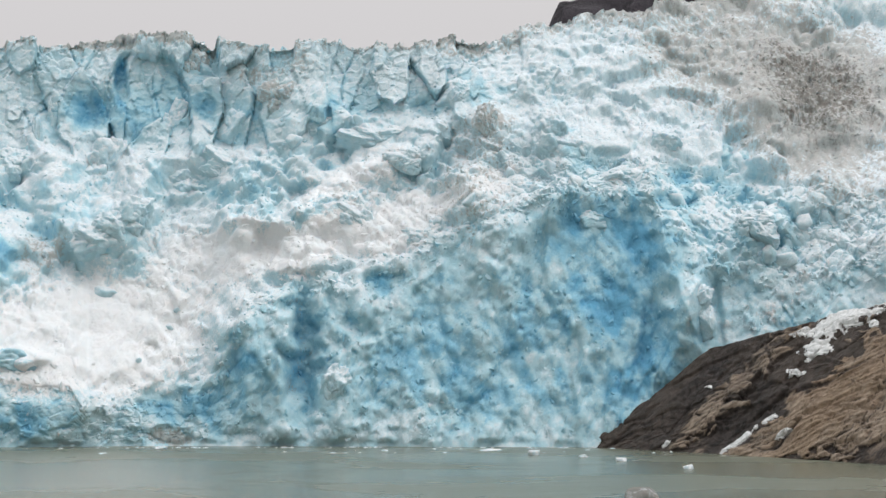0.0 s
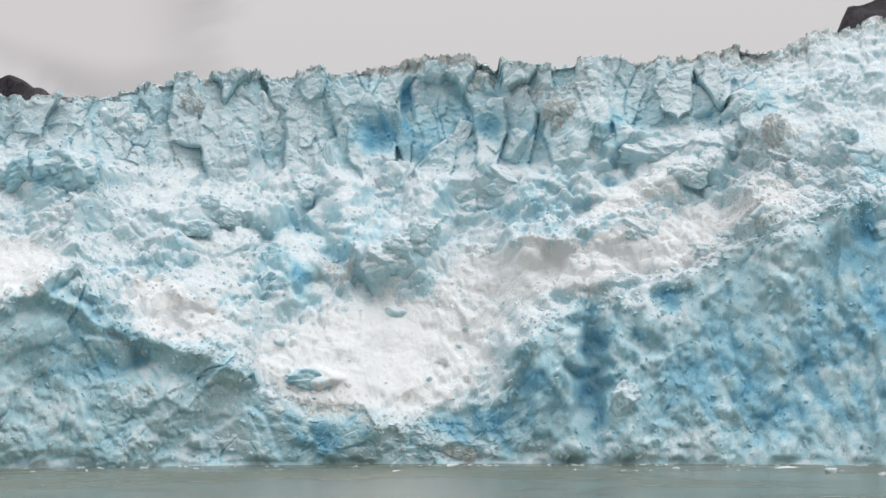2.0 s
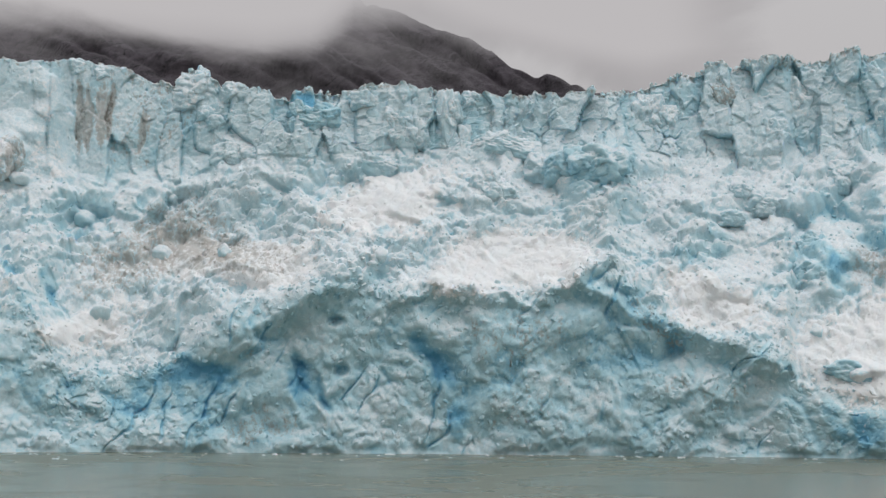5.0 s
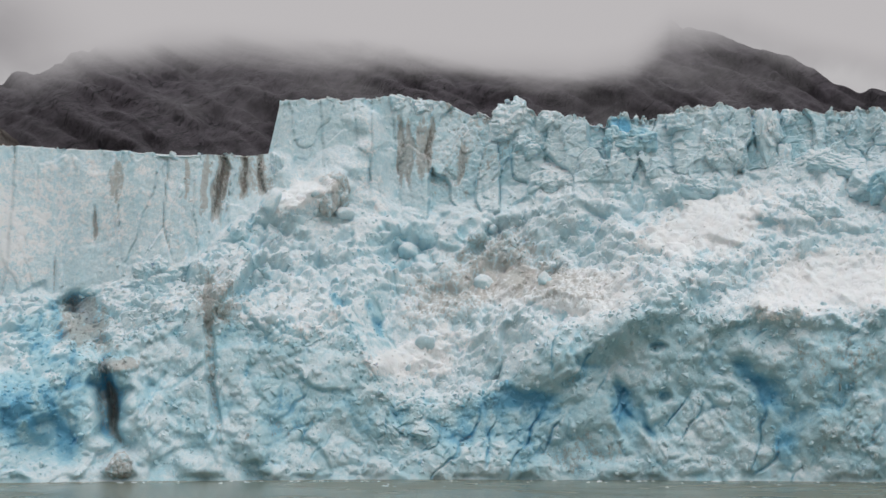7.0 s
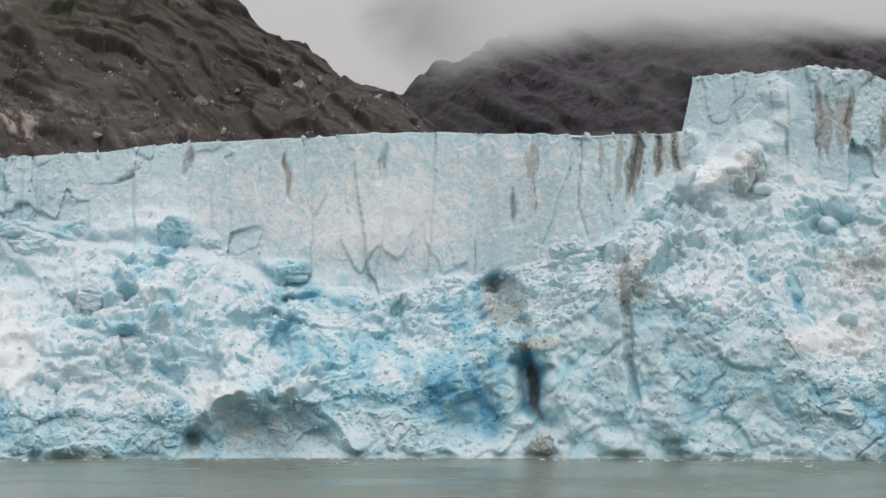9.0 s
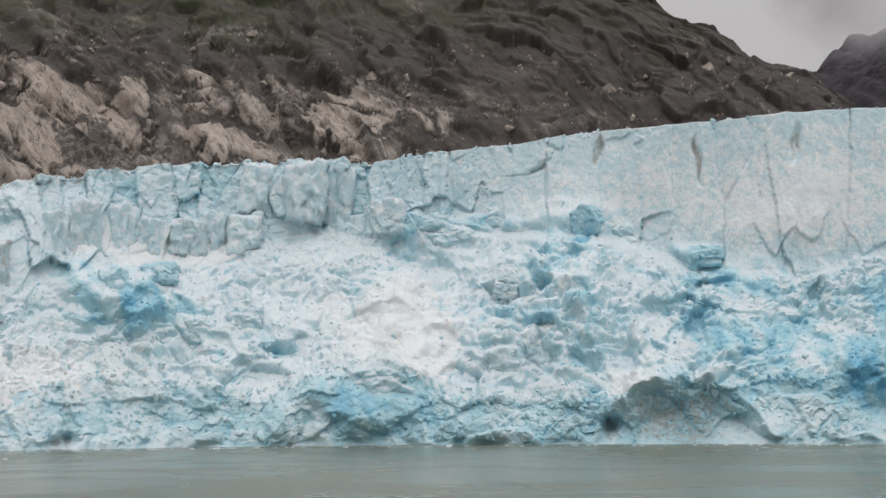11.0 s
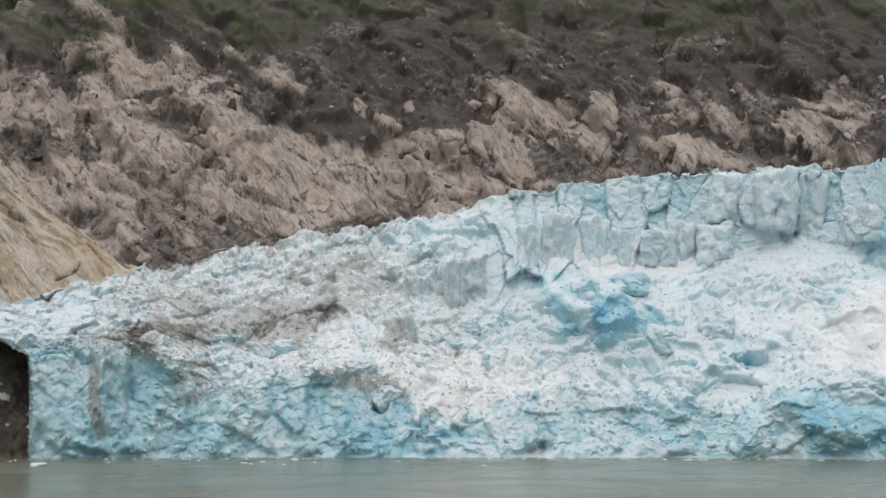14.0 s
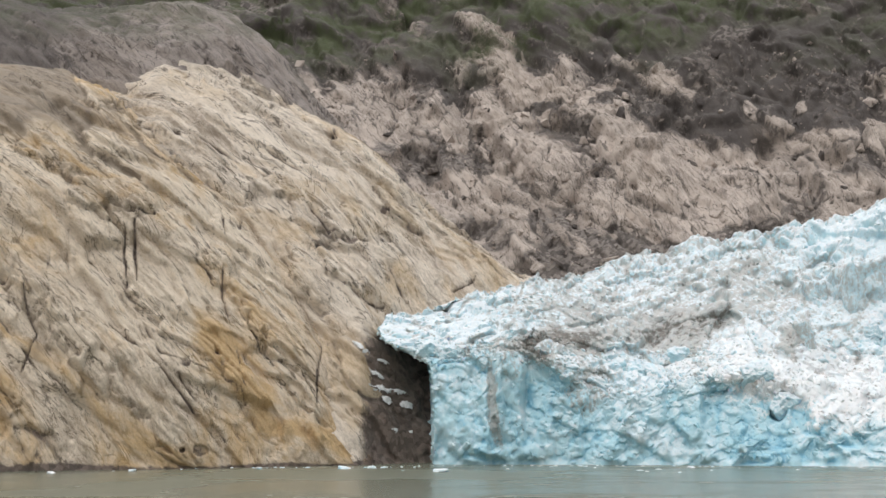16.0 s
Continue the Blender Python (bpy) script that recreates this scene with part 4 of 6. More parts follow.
    mix = np.clip(np.stack([blue, snow, dirt_shade, 0.6 * low + rubble + 0.75 * wall + top], -1), 0, 1.3)
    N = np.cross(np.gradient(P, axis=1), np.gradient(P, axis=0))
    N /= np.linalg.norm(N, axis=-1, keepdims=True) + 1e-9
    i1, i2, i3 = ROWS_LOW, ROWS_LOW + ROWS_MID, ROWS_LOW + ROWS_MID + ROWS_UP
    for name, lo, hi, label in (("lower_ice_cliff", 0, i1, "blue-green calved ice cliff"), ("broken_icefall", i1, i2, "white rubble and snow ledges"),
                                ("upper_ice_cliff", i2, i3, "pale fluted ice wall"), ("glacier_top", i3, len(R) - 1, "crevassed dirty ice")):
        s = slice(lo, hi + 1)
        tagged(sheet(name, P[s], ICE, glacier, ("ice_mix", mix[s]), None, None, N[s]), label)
    return P, raw, (i1, i2, i3), mix, N, (rough, coarse * (1 + 0 * rough), low, rubble, wall, A)


ICE_P, ICE_A, ICE_ROWS, ICE_MIX, ICE_N, ICE_ZONES = ice_front()


# ---- loose ice ----
def ball(cuts):
    bm = bmesh.new()
    bmesh.ops.create_icosphere(bm, subdivisions=cuts, radius=1.0)
    bm.verts.index_update()
    pts = np.array([v.co[:] for v in bm.verts])
    tris = [[v.index for v in f.verts] for f in bm.faces]
    bm.free()
    return pts, tris


BALLS = {k: ball(k) for k in (3, 5)}


def ice_mesh(name, seed, blue, snow, dirt_shade, cuts=3, slab=False):
    """A broken ice block: random cleavage planes with worn edges, notches and a rough skin."""
    rng = np.random.default_rng(seed)
    dirs, tris = BALLS[cuts]
    planes = rng.normal(size=(11, 3))
    planes = np.concatenate([planes / np.linalg.norm(planes, axis=1, keepdims=True), [[1, 0, 0], [-1, 0, 0], [0, -1, 0], [0, 0, 1]]])
    far = np.concatenate([rng.uniform(0.72, 1.05, 11), rng.uniform(0.85, 1.0, 4)])
    if slab:
        sides = np.array([[1, 0, 0], [-1, 0, 0], [0, 1, 0], [0, -1, 0], [0, 0, 1], [0, 0, -1]]) + rng.normal(0, 0.1, (6, 3))
        planes = np.concatenate([sides / np.linalg.norm(sides, axis=1, keepdims=True), planes[:6]])
        far = np.concatenate([rng.uniform(0.85, 1.0, 6), rng.uniform(1.08, 1.4, 6)])
    facing = dirs @ planes.T
    reach = np.where(facing > 0.05, far / np.maximum(facing, 0.05), 9.0)
    r = (reach ** -36).sum(1) ** (-1 / 36)
    P = dirs * np.minimum(r, 1.6)[:, None]
    if cuts > 3:
        chip, _, _ = blocks(P * 2.3 + seed, seed, 1.1)
        chip2, _, _ = blocks(P * 5.1 + seed, seed + 1, 1.1)
        P = P + dirs * ((0.13 if slab else 0.10) * chip + 0.04 * chip2 + 0.05 * fbm(P * 2.5 + seed, 3, seed + 2))[:, None]
    else:
        P = P + dirs * (0.10 * fbm(P * 1.8 + seed, 3, seed))[:, None]
    me = bpy.data.meshes.new(name)
    me.from_pydata(P.tolist(), [], tris)
    me.polygons.foreach_set("use_smooth", np.ones(len(tris), bool))
    at = me.attributes.new("ice_mix", "FLOAT_COLOR", "POINT")
    at.data.foreach_set("color", [blue, snow, dirt_shade, 1.0] * len(P))
    me.materials.append(ICE)
    me.update()
    return me


def hull_template(rnd):
    """Points and triangles of one broken block, about one metre in half size."""
    bm = bmesh.new()
    for _ in range(9):
        v = Vector((rnd.gauss(0, 1), rnd.gauss(0, 1), rnd.gauss(0, 1))).normalized() * rnd.uniform(0.75, 1.15)
        bm.verts.new(v)
    hull = bmesh.ops.convex_hull(bm, input=bm.verts)
    bmesh.ops.delete(bm, geom=[g for g in hull["geom_interior"] if isinstance(g, bmesh.types.BMVert)], context="VERTS")
    bmesh.ops.triangulate(bm, faces=bm.faces)
    bm.verts.index_update()
    pts = np.array([v.co[:] for v in bm.verts])
    tris = np.array([[v.index for v in f.verts] for f in bm.faces])
    bm.free()
    return pts, tris


ROUGH_HULLS = [hull_template(random.Random(200 + k)) for k in range(14)]


def turns(rng, n, spread):
    """Random turns: spread 0 keeps upright, 1 tumbles freely."""
    ax = rng.normal(size=(n, 3))
    ax /= np.linalg.norm(ax, axis=1, keepdims=True)
    an = rng.uniform(-math.pi, math.pi, n) * spread
    c, s = np.cos(an)[:, None, None], np.sin(an)[:, None, None]
    K = np.zeros((n, 3, 3))
    K[:, 0, 1], K[:, 0, 2], K[:, 1, 0], K[:, 1, 2], K[:, 2, 0], K[:, 2, 1] = -ax[:, 2], ax[:, 1], ax[:, 2], -ax[:, 0], -ax[:, 1], ax[:, 0]
    return np.eye(3) + s * K + (1 - c) * (K @ K)


def pile(name, hulls, place, turn, size, colors, key, mat, label, category, parent=None, surf=None, seed=0):
    """Many broken pieces joined into one mesh."""
    rng = np.random.default_rng(seed)
    kind = rng.integers(0, len(hulls), len(place))
    V, T, C, Q, base = [], [], [], [], 0
    for k, (pts, tris) in enumerate(hulls):
        who = np.nonzero(kind == k)[0]
        if not len(who):
            continue
        v = np.einsum("nij,nvj->nvi", turn[who], pts[None] * size[who][:, None]) + place[who][:, None]
        m = len(pts)
        V.append(v.reshape(-1, 3))
        T.append((tris[None] + (np.arange(len(who)) * m)[:, None, None] + base).reshape(-1, 3))
        C.append(np.repeat(colors[who], m, 0))
        if surf is not None:
            Q.append(np.repeat(surf[who], m, 0) + pts[None].repeat(len(who), 0).reshape(-1, 3))
        base += m * len(who)
    V, T, C = np.concatenate(V), np.concatenate(T), np.concatenate(C)
    me = bpy.data.meshes.new(name)
    me.vertices.add(len(V))
    me.vertices.foreach_set("co", V.reshape(-1).astype(np.float32))
    me.loops.add(T.size)
    me.loops.foreach_set("vertex_index", T.reshape(-1).astype(np.int32))
    me.polygons.add(len(T))
    me.polygons.foreach_set("loop_start", np.arange(0, T.size, 3, dtype=np.int32))
    me.polygons.foreach_set("use_smooth", np.zeros(len(T), dtype=bool))
    me.update(calc_edges=True)
    at = me.attributes.new(key, "FLOAT_COLOR", "POINT")
    at.data.foreach_set("color", C.reshape(-1).astype(np.float32))
    if surf is not None:
        at = me.attributes.new("surf", "FLOAT_VECTOR", "POINT")
        at.data.foreach_set("vector", np.concatenate(Q).reshape(-1).astype(np.float32))
    me.materials.append(mat)
    ob = new(name, me)
    if parent is not None:
        ob.parent = parent
        return tagged(ob, label, kind="stuff")
    return tagged(ob, label, category, kind="stuff")


def sampled(rng, weight, n):
    w = weight.reshape(-1).astype(float)
    cum = np.cumsum(w)
    return np.searchsorted(cum, rng.random(n) * cum[-1])


def face_frames(p):
    """Frames whose y points away from the fjord and z up."""
    y = np.stack([p[:, 0], p[:, 1], 0 * p[:, 0]], -1)
    y /= np.linalg.norm(y, axis=1, keepdims=True)
    z = np.broadcast_to(np.array([0.0, 0, 1]), y.shape)
    return np.stack([np.cross(y, z), y, z], -1)


def rubble_ice():
    rough, coarse, low, rubble, wall, A = ICE_ZONES
    P, N, M = ICE_P.reshape(-1, 3), ICE_N.reshape(-1, 3), ICE_MIX.reshape(-1, 4)
    Rg, Cs = rough.reshape(-1), np.broadcast_to(coarse, rough.shape).reshape(-1)
    shown = ramp(A, -52, -50.4)
    rng = np.random.default_rng(77)

    def tint(ids, amount):
        c = M[ids].copy()
        c[:, 0] += rng.normal(0, amount, len(ids))
        c[:, 1] += rng.normal(0, amount, len(ids))
        c[:, 2] += np.abs(rng.normal(0, 0.08, len(ids)))
        return np.clip(c, 0, 1.3)

    # tumbled blocks of the icefall
    n = 13000
    ids = sampled(rng, (rubble * (0.10 + 0.90 * rough) + 0.02) * shown * (1 - wall), n)
    big = 0.30 * (1 - rng.random(n)) ** -0.5
    big = np.minimum(big, 0.45 + 0.45 * Cs[ids]) * (0.5 + 0.5 * Rg[ids])
    size = big[:, None] * rng.uniform(0.65, 1.25, (n, 3))
    place = P[ids] + N[ids] * (big * rng.uniform(-0.6, 0.2, n))[:, None]
    pile("ice_rubble", ROUGH_HULLS, place, turns(rng, n, 1.0), size, tint(ids, 0.07), "ice_mix", ICE, "tumbled angular ice rubble", "", glacier, seed=1)
    # broken facets of the lower cliff
    n = 6000
    ids = sampled(rng, low * (0.15 + 0.85 * rough) * shown * (ICE_P[..., 2] > 1.0), n)
    big = np.minimum(0.30 * (1 - rng.random(n)) ** -0.5, 0.75) * (0.5 + 0.5 * Rg[ids])
    size = big[:, None] * rng.uniform(0.6, 1.2, (n, 3)) * np.array([1, 0.8, 1.35])
    place = P[ids] + N[ids] * (big * rng.uniform(-0.5, 0.05, n))[:, None]
    pile("cliff_rubble", ROUGH_HULLS, place, face_frames(P[ids]) @ turns(rng, n, 0.5), size, tint(ids, 0.07), "ice_mix", ICE, "chipped face of calved ice", "", glacier, seed=2)
    # blocks tumbled along the shelf's edge
    n = 3000
    ids = sampled(rng, np.exp(-((np.arange(low.shape[0])[:, None] - ICE_ROWS[0]) / 7.0) ** 2) * (0.25 + 0.75 * rough) * shown, n)
    big = np.minimum(0.36 * (1 - rng.random(n)) ** -0.5, 1.0)
    size = big[:, None] * rng.uniform(0.65, 1.25, (n, 3))
    place = P[ids] + N[ids] * (big * rng.uniform(-0.6, 0.1, n))[:, None]
    pile("shelf_rubble", ROUGH_HULLS, place, turns(rng, n, 1.0), size, tint(ids, 0.12), "ice_mix", ICE, "tumbled ice along the shelf edge", "", glacier, seed=5)
    # blocks in the upper wall and along its crest
    n = 4200
    row = np.arange(wall.shape[0])[:, None]
    crest = (np.abs(row - ICE_ROWS[2]) < 5) * line(A, "-52:0.5 -20:0.6 -17:0.45 0:0.45 4:0.6 12:1 66:1")
    ids = sampled(rng, (wall * (0.03 + 0.5 * rough) + 3.0 * crest) * shown, n)
    big = np.minimum(0.34 * (1 - rng.random(n)) ** -0.5, 0.8) * (0.4 + 0.6 * Rg[ids])
    size = big[:, None] * rng.uniform(0.6, 1.2, (n, 3)) * np.array([1.1, 0.8, 1.25])
    place = P[ids] + N[ids] * (big * rng.uniform(-0.7, -0.1, n))[:, None]
    pile("wall_rubble", ROUGH_HULLS, place, face_frames(P[ids]) @ turns(rng, n, 0.2), size, tint(ids, 0.08), "ice_mix", ICE, "broken crest of the ice wall", "", glacier, seed=3)


rubble_ice()


def loose_ice():
    rnd = random.Random(5)
    pale = [ice_mesh("ice_block", 10 + k, 0.16, 0.12, 0.1) for k in range(5)]
    azure = [ice_mesh("ice_block", 20 + k, 0.32, 0.0, 0.0) for k in range(4)]
    i1, i2, i3 = ICE_ROWS
    for k in range(130):
        c = rnd.randrange(60, COLS - 40)
        row = rnd.randrange(i1 + 6, i2 - 4)
        p = ICE_P[row, c]
        size = 0.5 + (1.7 if c > 900 else 0.8) * rnd.random() ** 2.2
        ob = new("ice_block", rnd.choice(azure if rnd.random() < 0.25 else pale))
        ob.parent = glacier
        ob.matrix_basis = Matrix.LocRotScale(Vector(p) + Vector((0, 0, 0.1 * size)) + 0.25 * size * Vector((p[0], p[1], 0)).normalized(), Euler([rnd.uniform(0, 6.3) for _ in range(3)]), Vector((size * rnd.uniform(0.8, 1.3), size, size * rnd.uniform(0.6, 1))))


loose_ice()


def ice_chunks():
    """Single large blocks of the broken ice: tint, bearing, elevation, width and height in degrees, lean."""
    tints = {"pale": (0.16, 0.35, 0.05), "teal": (0.27, 0.15, 0.04), "azure": (0.52, 0.0, 0.0), "dirty": (0.1, 0.1, 0.55), "slab": (0.12, 0.4, 0.1), "grey_slab": (0.05, 0.1, 0.45)}
    stock = {key: [ice_mesh("ice_block", 300 + 10 * k + i, *mix, cuts=5, slab="slab" in key) for i in range(5)] for k, (key, mix) in enumerate(tints.items())}
    rad = np.hypot(ICE_P[..., 0], ICE_P[..., 1])
    el = np.degrees(np.arctan2(ICE_P[..., 2] - EYE_Z, rad))
    rnd = random.Random(12)

    def chunk(tint, at, height, wide, high, lean):
        height = min(height, float(line(at, EL_RIDGE)) + 0.25 - 0.5 * high)
        c = int(np.argmin(np.abs(ICE_A - at)))
        row = int(np.argmin(np.abs(el[:ICE_ROWS[2], c] - height)))
        r = float(rad[row, c])
        w, h = 0.5 * math.radians(wide) * r, 0.5 * math.radians(high) * r
        deep = 0.7 * min(w, h) + 0.3 * w
        single = "slab" in tint or min(w, h) < 2.5
        for k in range(1 if single else 4):
            size = 1.0 if single else rnd.uniform(0.45, 0.72)
            du, dz = (0, 0) if single else (rnd.uniform(-0.55, 0.55) * w, rnd.uniform(-0.5, 0.45) * h)
            tip = 0.06 if single else 0.45
            ob = new("ice_block", rnd.choice(stock[tint]))
            ob.parent = glacier
            x, y, _ = polar(at + math.degrees(du / r), r + 0.55 * deep * size + (0 if single else 0.25 * (dz + rnd.uniform(0, h))), 0.0)
            ob.matrix_basis = Matrix.LocRotScale(Vector((x, y, EYE_Z + r * math.tan(math.radians(height)) + dz)), Euler((rnd.uniform(-tip, tip), math.radians(lean) + rnd.uniform(-tip, tip), -math.radians(at) + rnd.uniform(-0.5, 0.5))), Vector((w * size, deep * size * 1.2, h * size)))

    chunk("teal", -50.3, 1.69, 1.54, 1.15, 0)
    chunk("teal", -43.2, 0.95, 1.54, 1.15, 0)
    chunk("teal", -41.9, 1.54, 0.96, 0.77, 0)
    chunk("teal", -39.3, 0.76, 1.54, 1.15, 0)
    chunk("teal", -38.3, -0.02, 1.35, 1.15, 0)
    chunk("teal", -29.1, 1.82, 2.12, 1.92, 0)
    chunk("teal", -27.2, 2.03, 2.12, 1.73, -10)
    chunk("teal", -22.6, -0.10, 3.27, 2.12, -30)
    chunk("teal", -20.4, 5.20, 2.50, 1.35, 0)
    chunk("teal", -18.3, 5.67, 1.73, 0.96, 10)
    chunk("teal", -14.0, 5.04, 1.35, 1.54, -20)
    chunk("teal", -1.4, 5.10, 1.15, 1.15, 0)
    chunk("teal", 11.7, 9.39, 1.35, 1.15, 0)
    chunk("teal", 12.7, 8.26, 2.31, 1.54, 0)
    chunk("teal", 17.1, 7.84, 2.31, 0.96, 10)
    chunk("teal", 21.6, 6.83, 1.54, 1.35, 0)
    chunk("teal", 22.1, 8.56, 2.50, 1.06, 0)
    chunk("teal", 23.5, 7.90, 1.73, 1.54, 0)
    chunk("teal", 29.7, 6.01, 1.15, 0.77, 0)
    chunk("teal", 30.5, 6.62, 1.54, 1.15, 0)
    chunk("teal", 30.7, 6.66, 1.35, 0.96, 0)
    chunk("teal", 33.6, 7.22, 1.54, 1.54, 0)
    chunk("teal", 34.3, 8.31, 0.42, 1.54, 0)
    chunk("teal", 36.6, 5.16, 2.12, 1.35, 0)
    chunk("teal", 37.0, 5.41, 2.12, 1.83, 0)
    chunk("teal", 39.6, 7.13, 2.12, 1.73, 0)
    chunk("teal", 40.5, 7.53, 2.50, 1.15, 10)
    chunk("teal", 41.1, 9.40, 1.54, 2.69, 0)
    chunk("teal", 44.1, 9.07, 2.12, 1.44, 0)
    chunk("teal", 44.7, 0.00, 1.35, 2.12, 0)
    chunk("teal", 45.9, 8.70, 2.88, 1.06, 8)
    chunk("teal", 49.0, 10.19, 1.35, 1.35, 0)
    chunk("teal", 52.3, 8.61, 1.92, 2.12, 10)
    chunk("teal", 56.0, 8.28, 1.54, 1.35, 0)
    chunk("teal", 57.3, 2.78, 1.15, 2.31, 15)
    chunk("teal", 59.3, 5.49, 2.12, 1.15, 20)
    chunk("azure", -31.7, 3.56, 1.35, 1.35, 0)
    chunk("azure", -30.2, 3.67, 1.54, 1.15, 0)
    chunk("azure", -21.4, 5.55, 0.81, 0.96, 0)
    chunk("azure", -15.5, 5.60, 2.12, 1.73, 0)
    chunk("azure", -11.1, 4.33, 1.15, 0.77, 0)
    chunk("azure", -11.1, 4.33, 1.35, 0.81, -10)
    chunk("azure", 14.9, 9.54, 1.25, 1.15, 0)
    chunk("azure", 15.2, 9.73, 1.92, 1.15, 10)
    chunk("azure", 23.9, 7.92, 1.54, 1.35, 0)
    chunk("azure", 25.3, 8.05, 2.50, 1.83, 0)
    chunk("azure", 32.3, 5.11, 1.15, 0.96, 0)
    chunk("azure", 32.4, 4.07, 1.54, 1.63, 0)
    chunk("azure", 33.6, 0.79, 1.63, 0.77, 0)
    chunk("azure", 53.4, 5.94, 1.73, 0.96, 0)
    chunk("azure", 58.2, 7.46, 2.31, 1.73, 0)
    chunk("pale", -35.5, 2.30, 0.62, 0.58, 0)
    chunk("pale", -19.5, 6.66, 0.46, 1.15, 0)
    chunk("pale", -19.4, 6.86, 0.58, 1.06, 0)
    chunk("pale", -18.7, 6.65, 0.77, 1.06, 0)
    chunk("pale", -17.6, 3.44, 2.12, 1.54, 25)
    chunk("pale", -16.8, 1.28, 1.73, 2.12, 0)
    chunk("pale", 2.8, 8.66, 0.58, 1.15, 0)
    chunk("pale", 7.0, 10.87, 0.77, 0.67, 0)
    chunk("pale", 7.9, 10.73, 0.87, 0.67, 0)
    chunk("pale", 11.0, 10.66, 1.25, 1.06, 0)
    chunk("pale", 11.2, 10.05, 2.12, 1.54, -10)
    chunk("pale", 12.4, 10.77, 0.96, 0.77, 0)
    chunk("pale", 12.8, 8.00, 1.73, 1.15, 0)
    chunk("pale", 16.9, 10.08, 0.96, 0.77, 0)
    chunk("pale", 18.4, 8.99, 1.73, 1.35, 0)
    chunk("pale", 18.4, 9.16, 1.73, 1.35, 0)
    chunk("pale", 19.9, 9.84, 0.73, 1.83, 4)
    chunk("pale", 20.0, 9.98, 0.87, 1.44, 0)
    chunk("pale", 20.5, 8.78, 0.77, 1.15, 0)
    chunk("pale", 20.7, 10.14, 0.77, 0.77, 0)
    chunk("pale", 21.4, 6.86, 1.54, 1.73, 0)
    chunk("pale", 22.2, 8.46, 2.50, 1.15, 0)
    chunk("pale", 26.8, 9.73, 1.63, 2.12, -8)
    chunk("pale", 27.5, 9.30, 1.15, 1.54, 0)
    chunk("pale", 31.2, 9.06, 1.15, 1.15, 0)
    chunk("pale", 32.3, 9.95, 1.92, 2.50, 0)
    chunk("pale", 34.9, 9.10, 0.50, 1.35, 0)
    chunk("pale", 36.6, 7.53, 1.73, 2.31, -10)
    chunk("pale", 38.7, 9.05, 1.35, 2.50, 0)
    chunk("pale", 45.0, 5.88, 1.73, 1.15, 15)
    chunk("pale", 47.0, 7.72, 1.73, 0.96, 15)
    chunk("pale", 47.1, 4.95, 2.12, 1.15, 15)
    chunk("pale", 54.5, 7.22, 2.31, 1.06, 0)
    chunk("dirty", -46.5, 1.72, 1.35, 1.15, 0)
    chunk("dirty", -37.6, 1.93, 0.58, 1.73, -15)
    chunk("dirty", -2.4, -1.64, 0.87, 0.87, 0)
    chunk("dirty", 4.8, 7.72, 1.15, 1.54, 0)
    chunk("dirty", 29.3, 10.37, 1.15, 1.15, 0)
    chunk("dirty", 39.5, 11.05, 1.15, 1.15, 0)
    chunk("dirty", 42.6, 9.93, 1.35, 1.35, 0)
    chunk("dirty", 49.9, 9.31, 1.06, 1.15, 0)

    chunk("grey_slab", -35.95, 3.6, 1.6, 2.6, 4)
    chunk("grey_slab", -37.4, 3.4, 0.9, 1.5, -8)
    chunk("slab", -33.4, 4.9, 1.1, 2.0, 2)
    chunk("slab", -32.5, 5.3, 1.15, 2.1, 0)
    chunk("slab", -31.3, 5.2, 1.1, 1.9, -2)
    chunk("slab", -30.2, 5.0, 1.0, 1.5, 3)
    chunk("slab", -29.1, 5.0, 1.4, 1.4, 0)
    chunk("slab", -28.1, 5.2, 0.9, 1.5, -3)
    chunk("slab", -27.1, 5.1, 1.3, 1.5, 0)
    chunk("slab", -26.6, 6.7, 1.2, 1.9, 2)
    chunk("slab", -25.1, 6.5, 1.6, 2.2, -5)
    chunk("slab", -23.7, 6.4, 1.1, 2.0, 4)
    chunk("slab", -22.3, 5.7, 1.2, 1.2, 0)
    chunk("slab", -19.7, 6.8, 0.42, 1.1, 0)


ice_chunks()


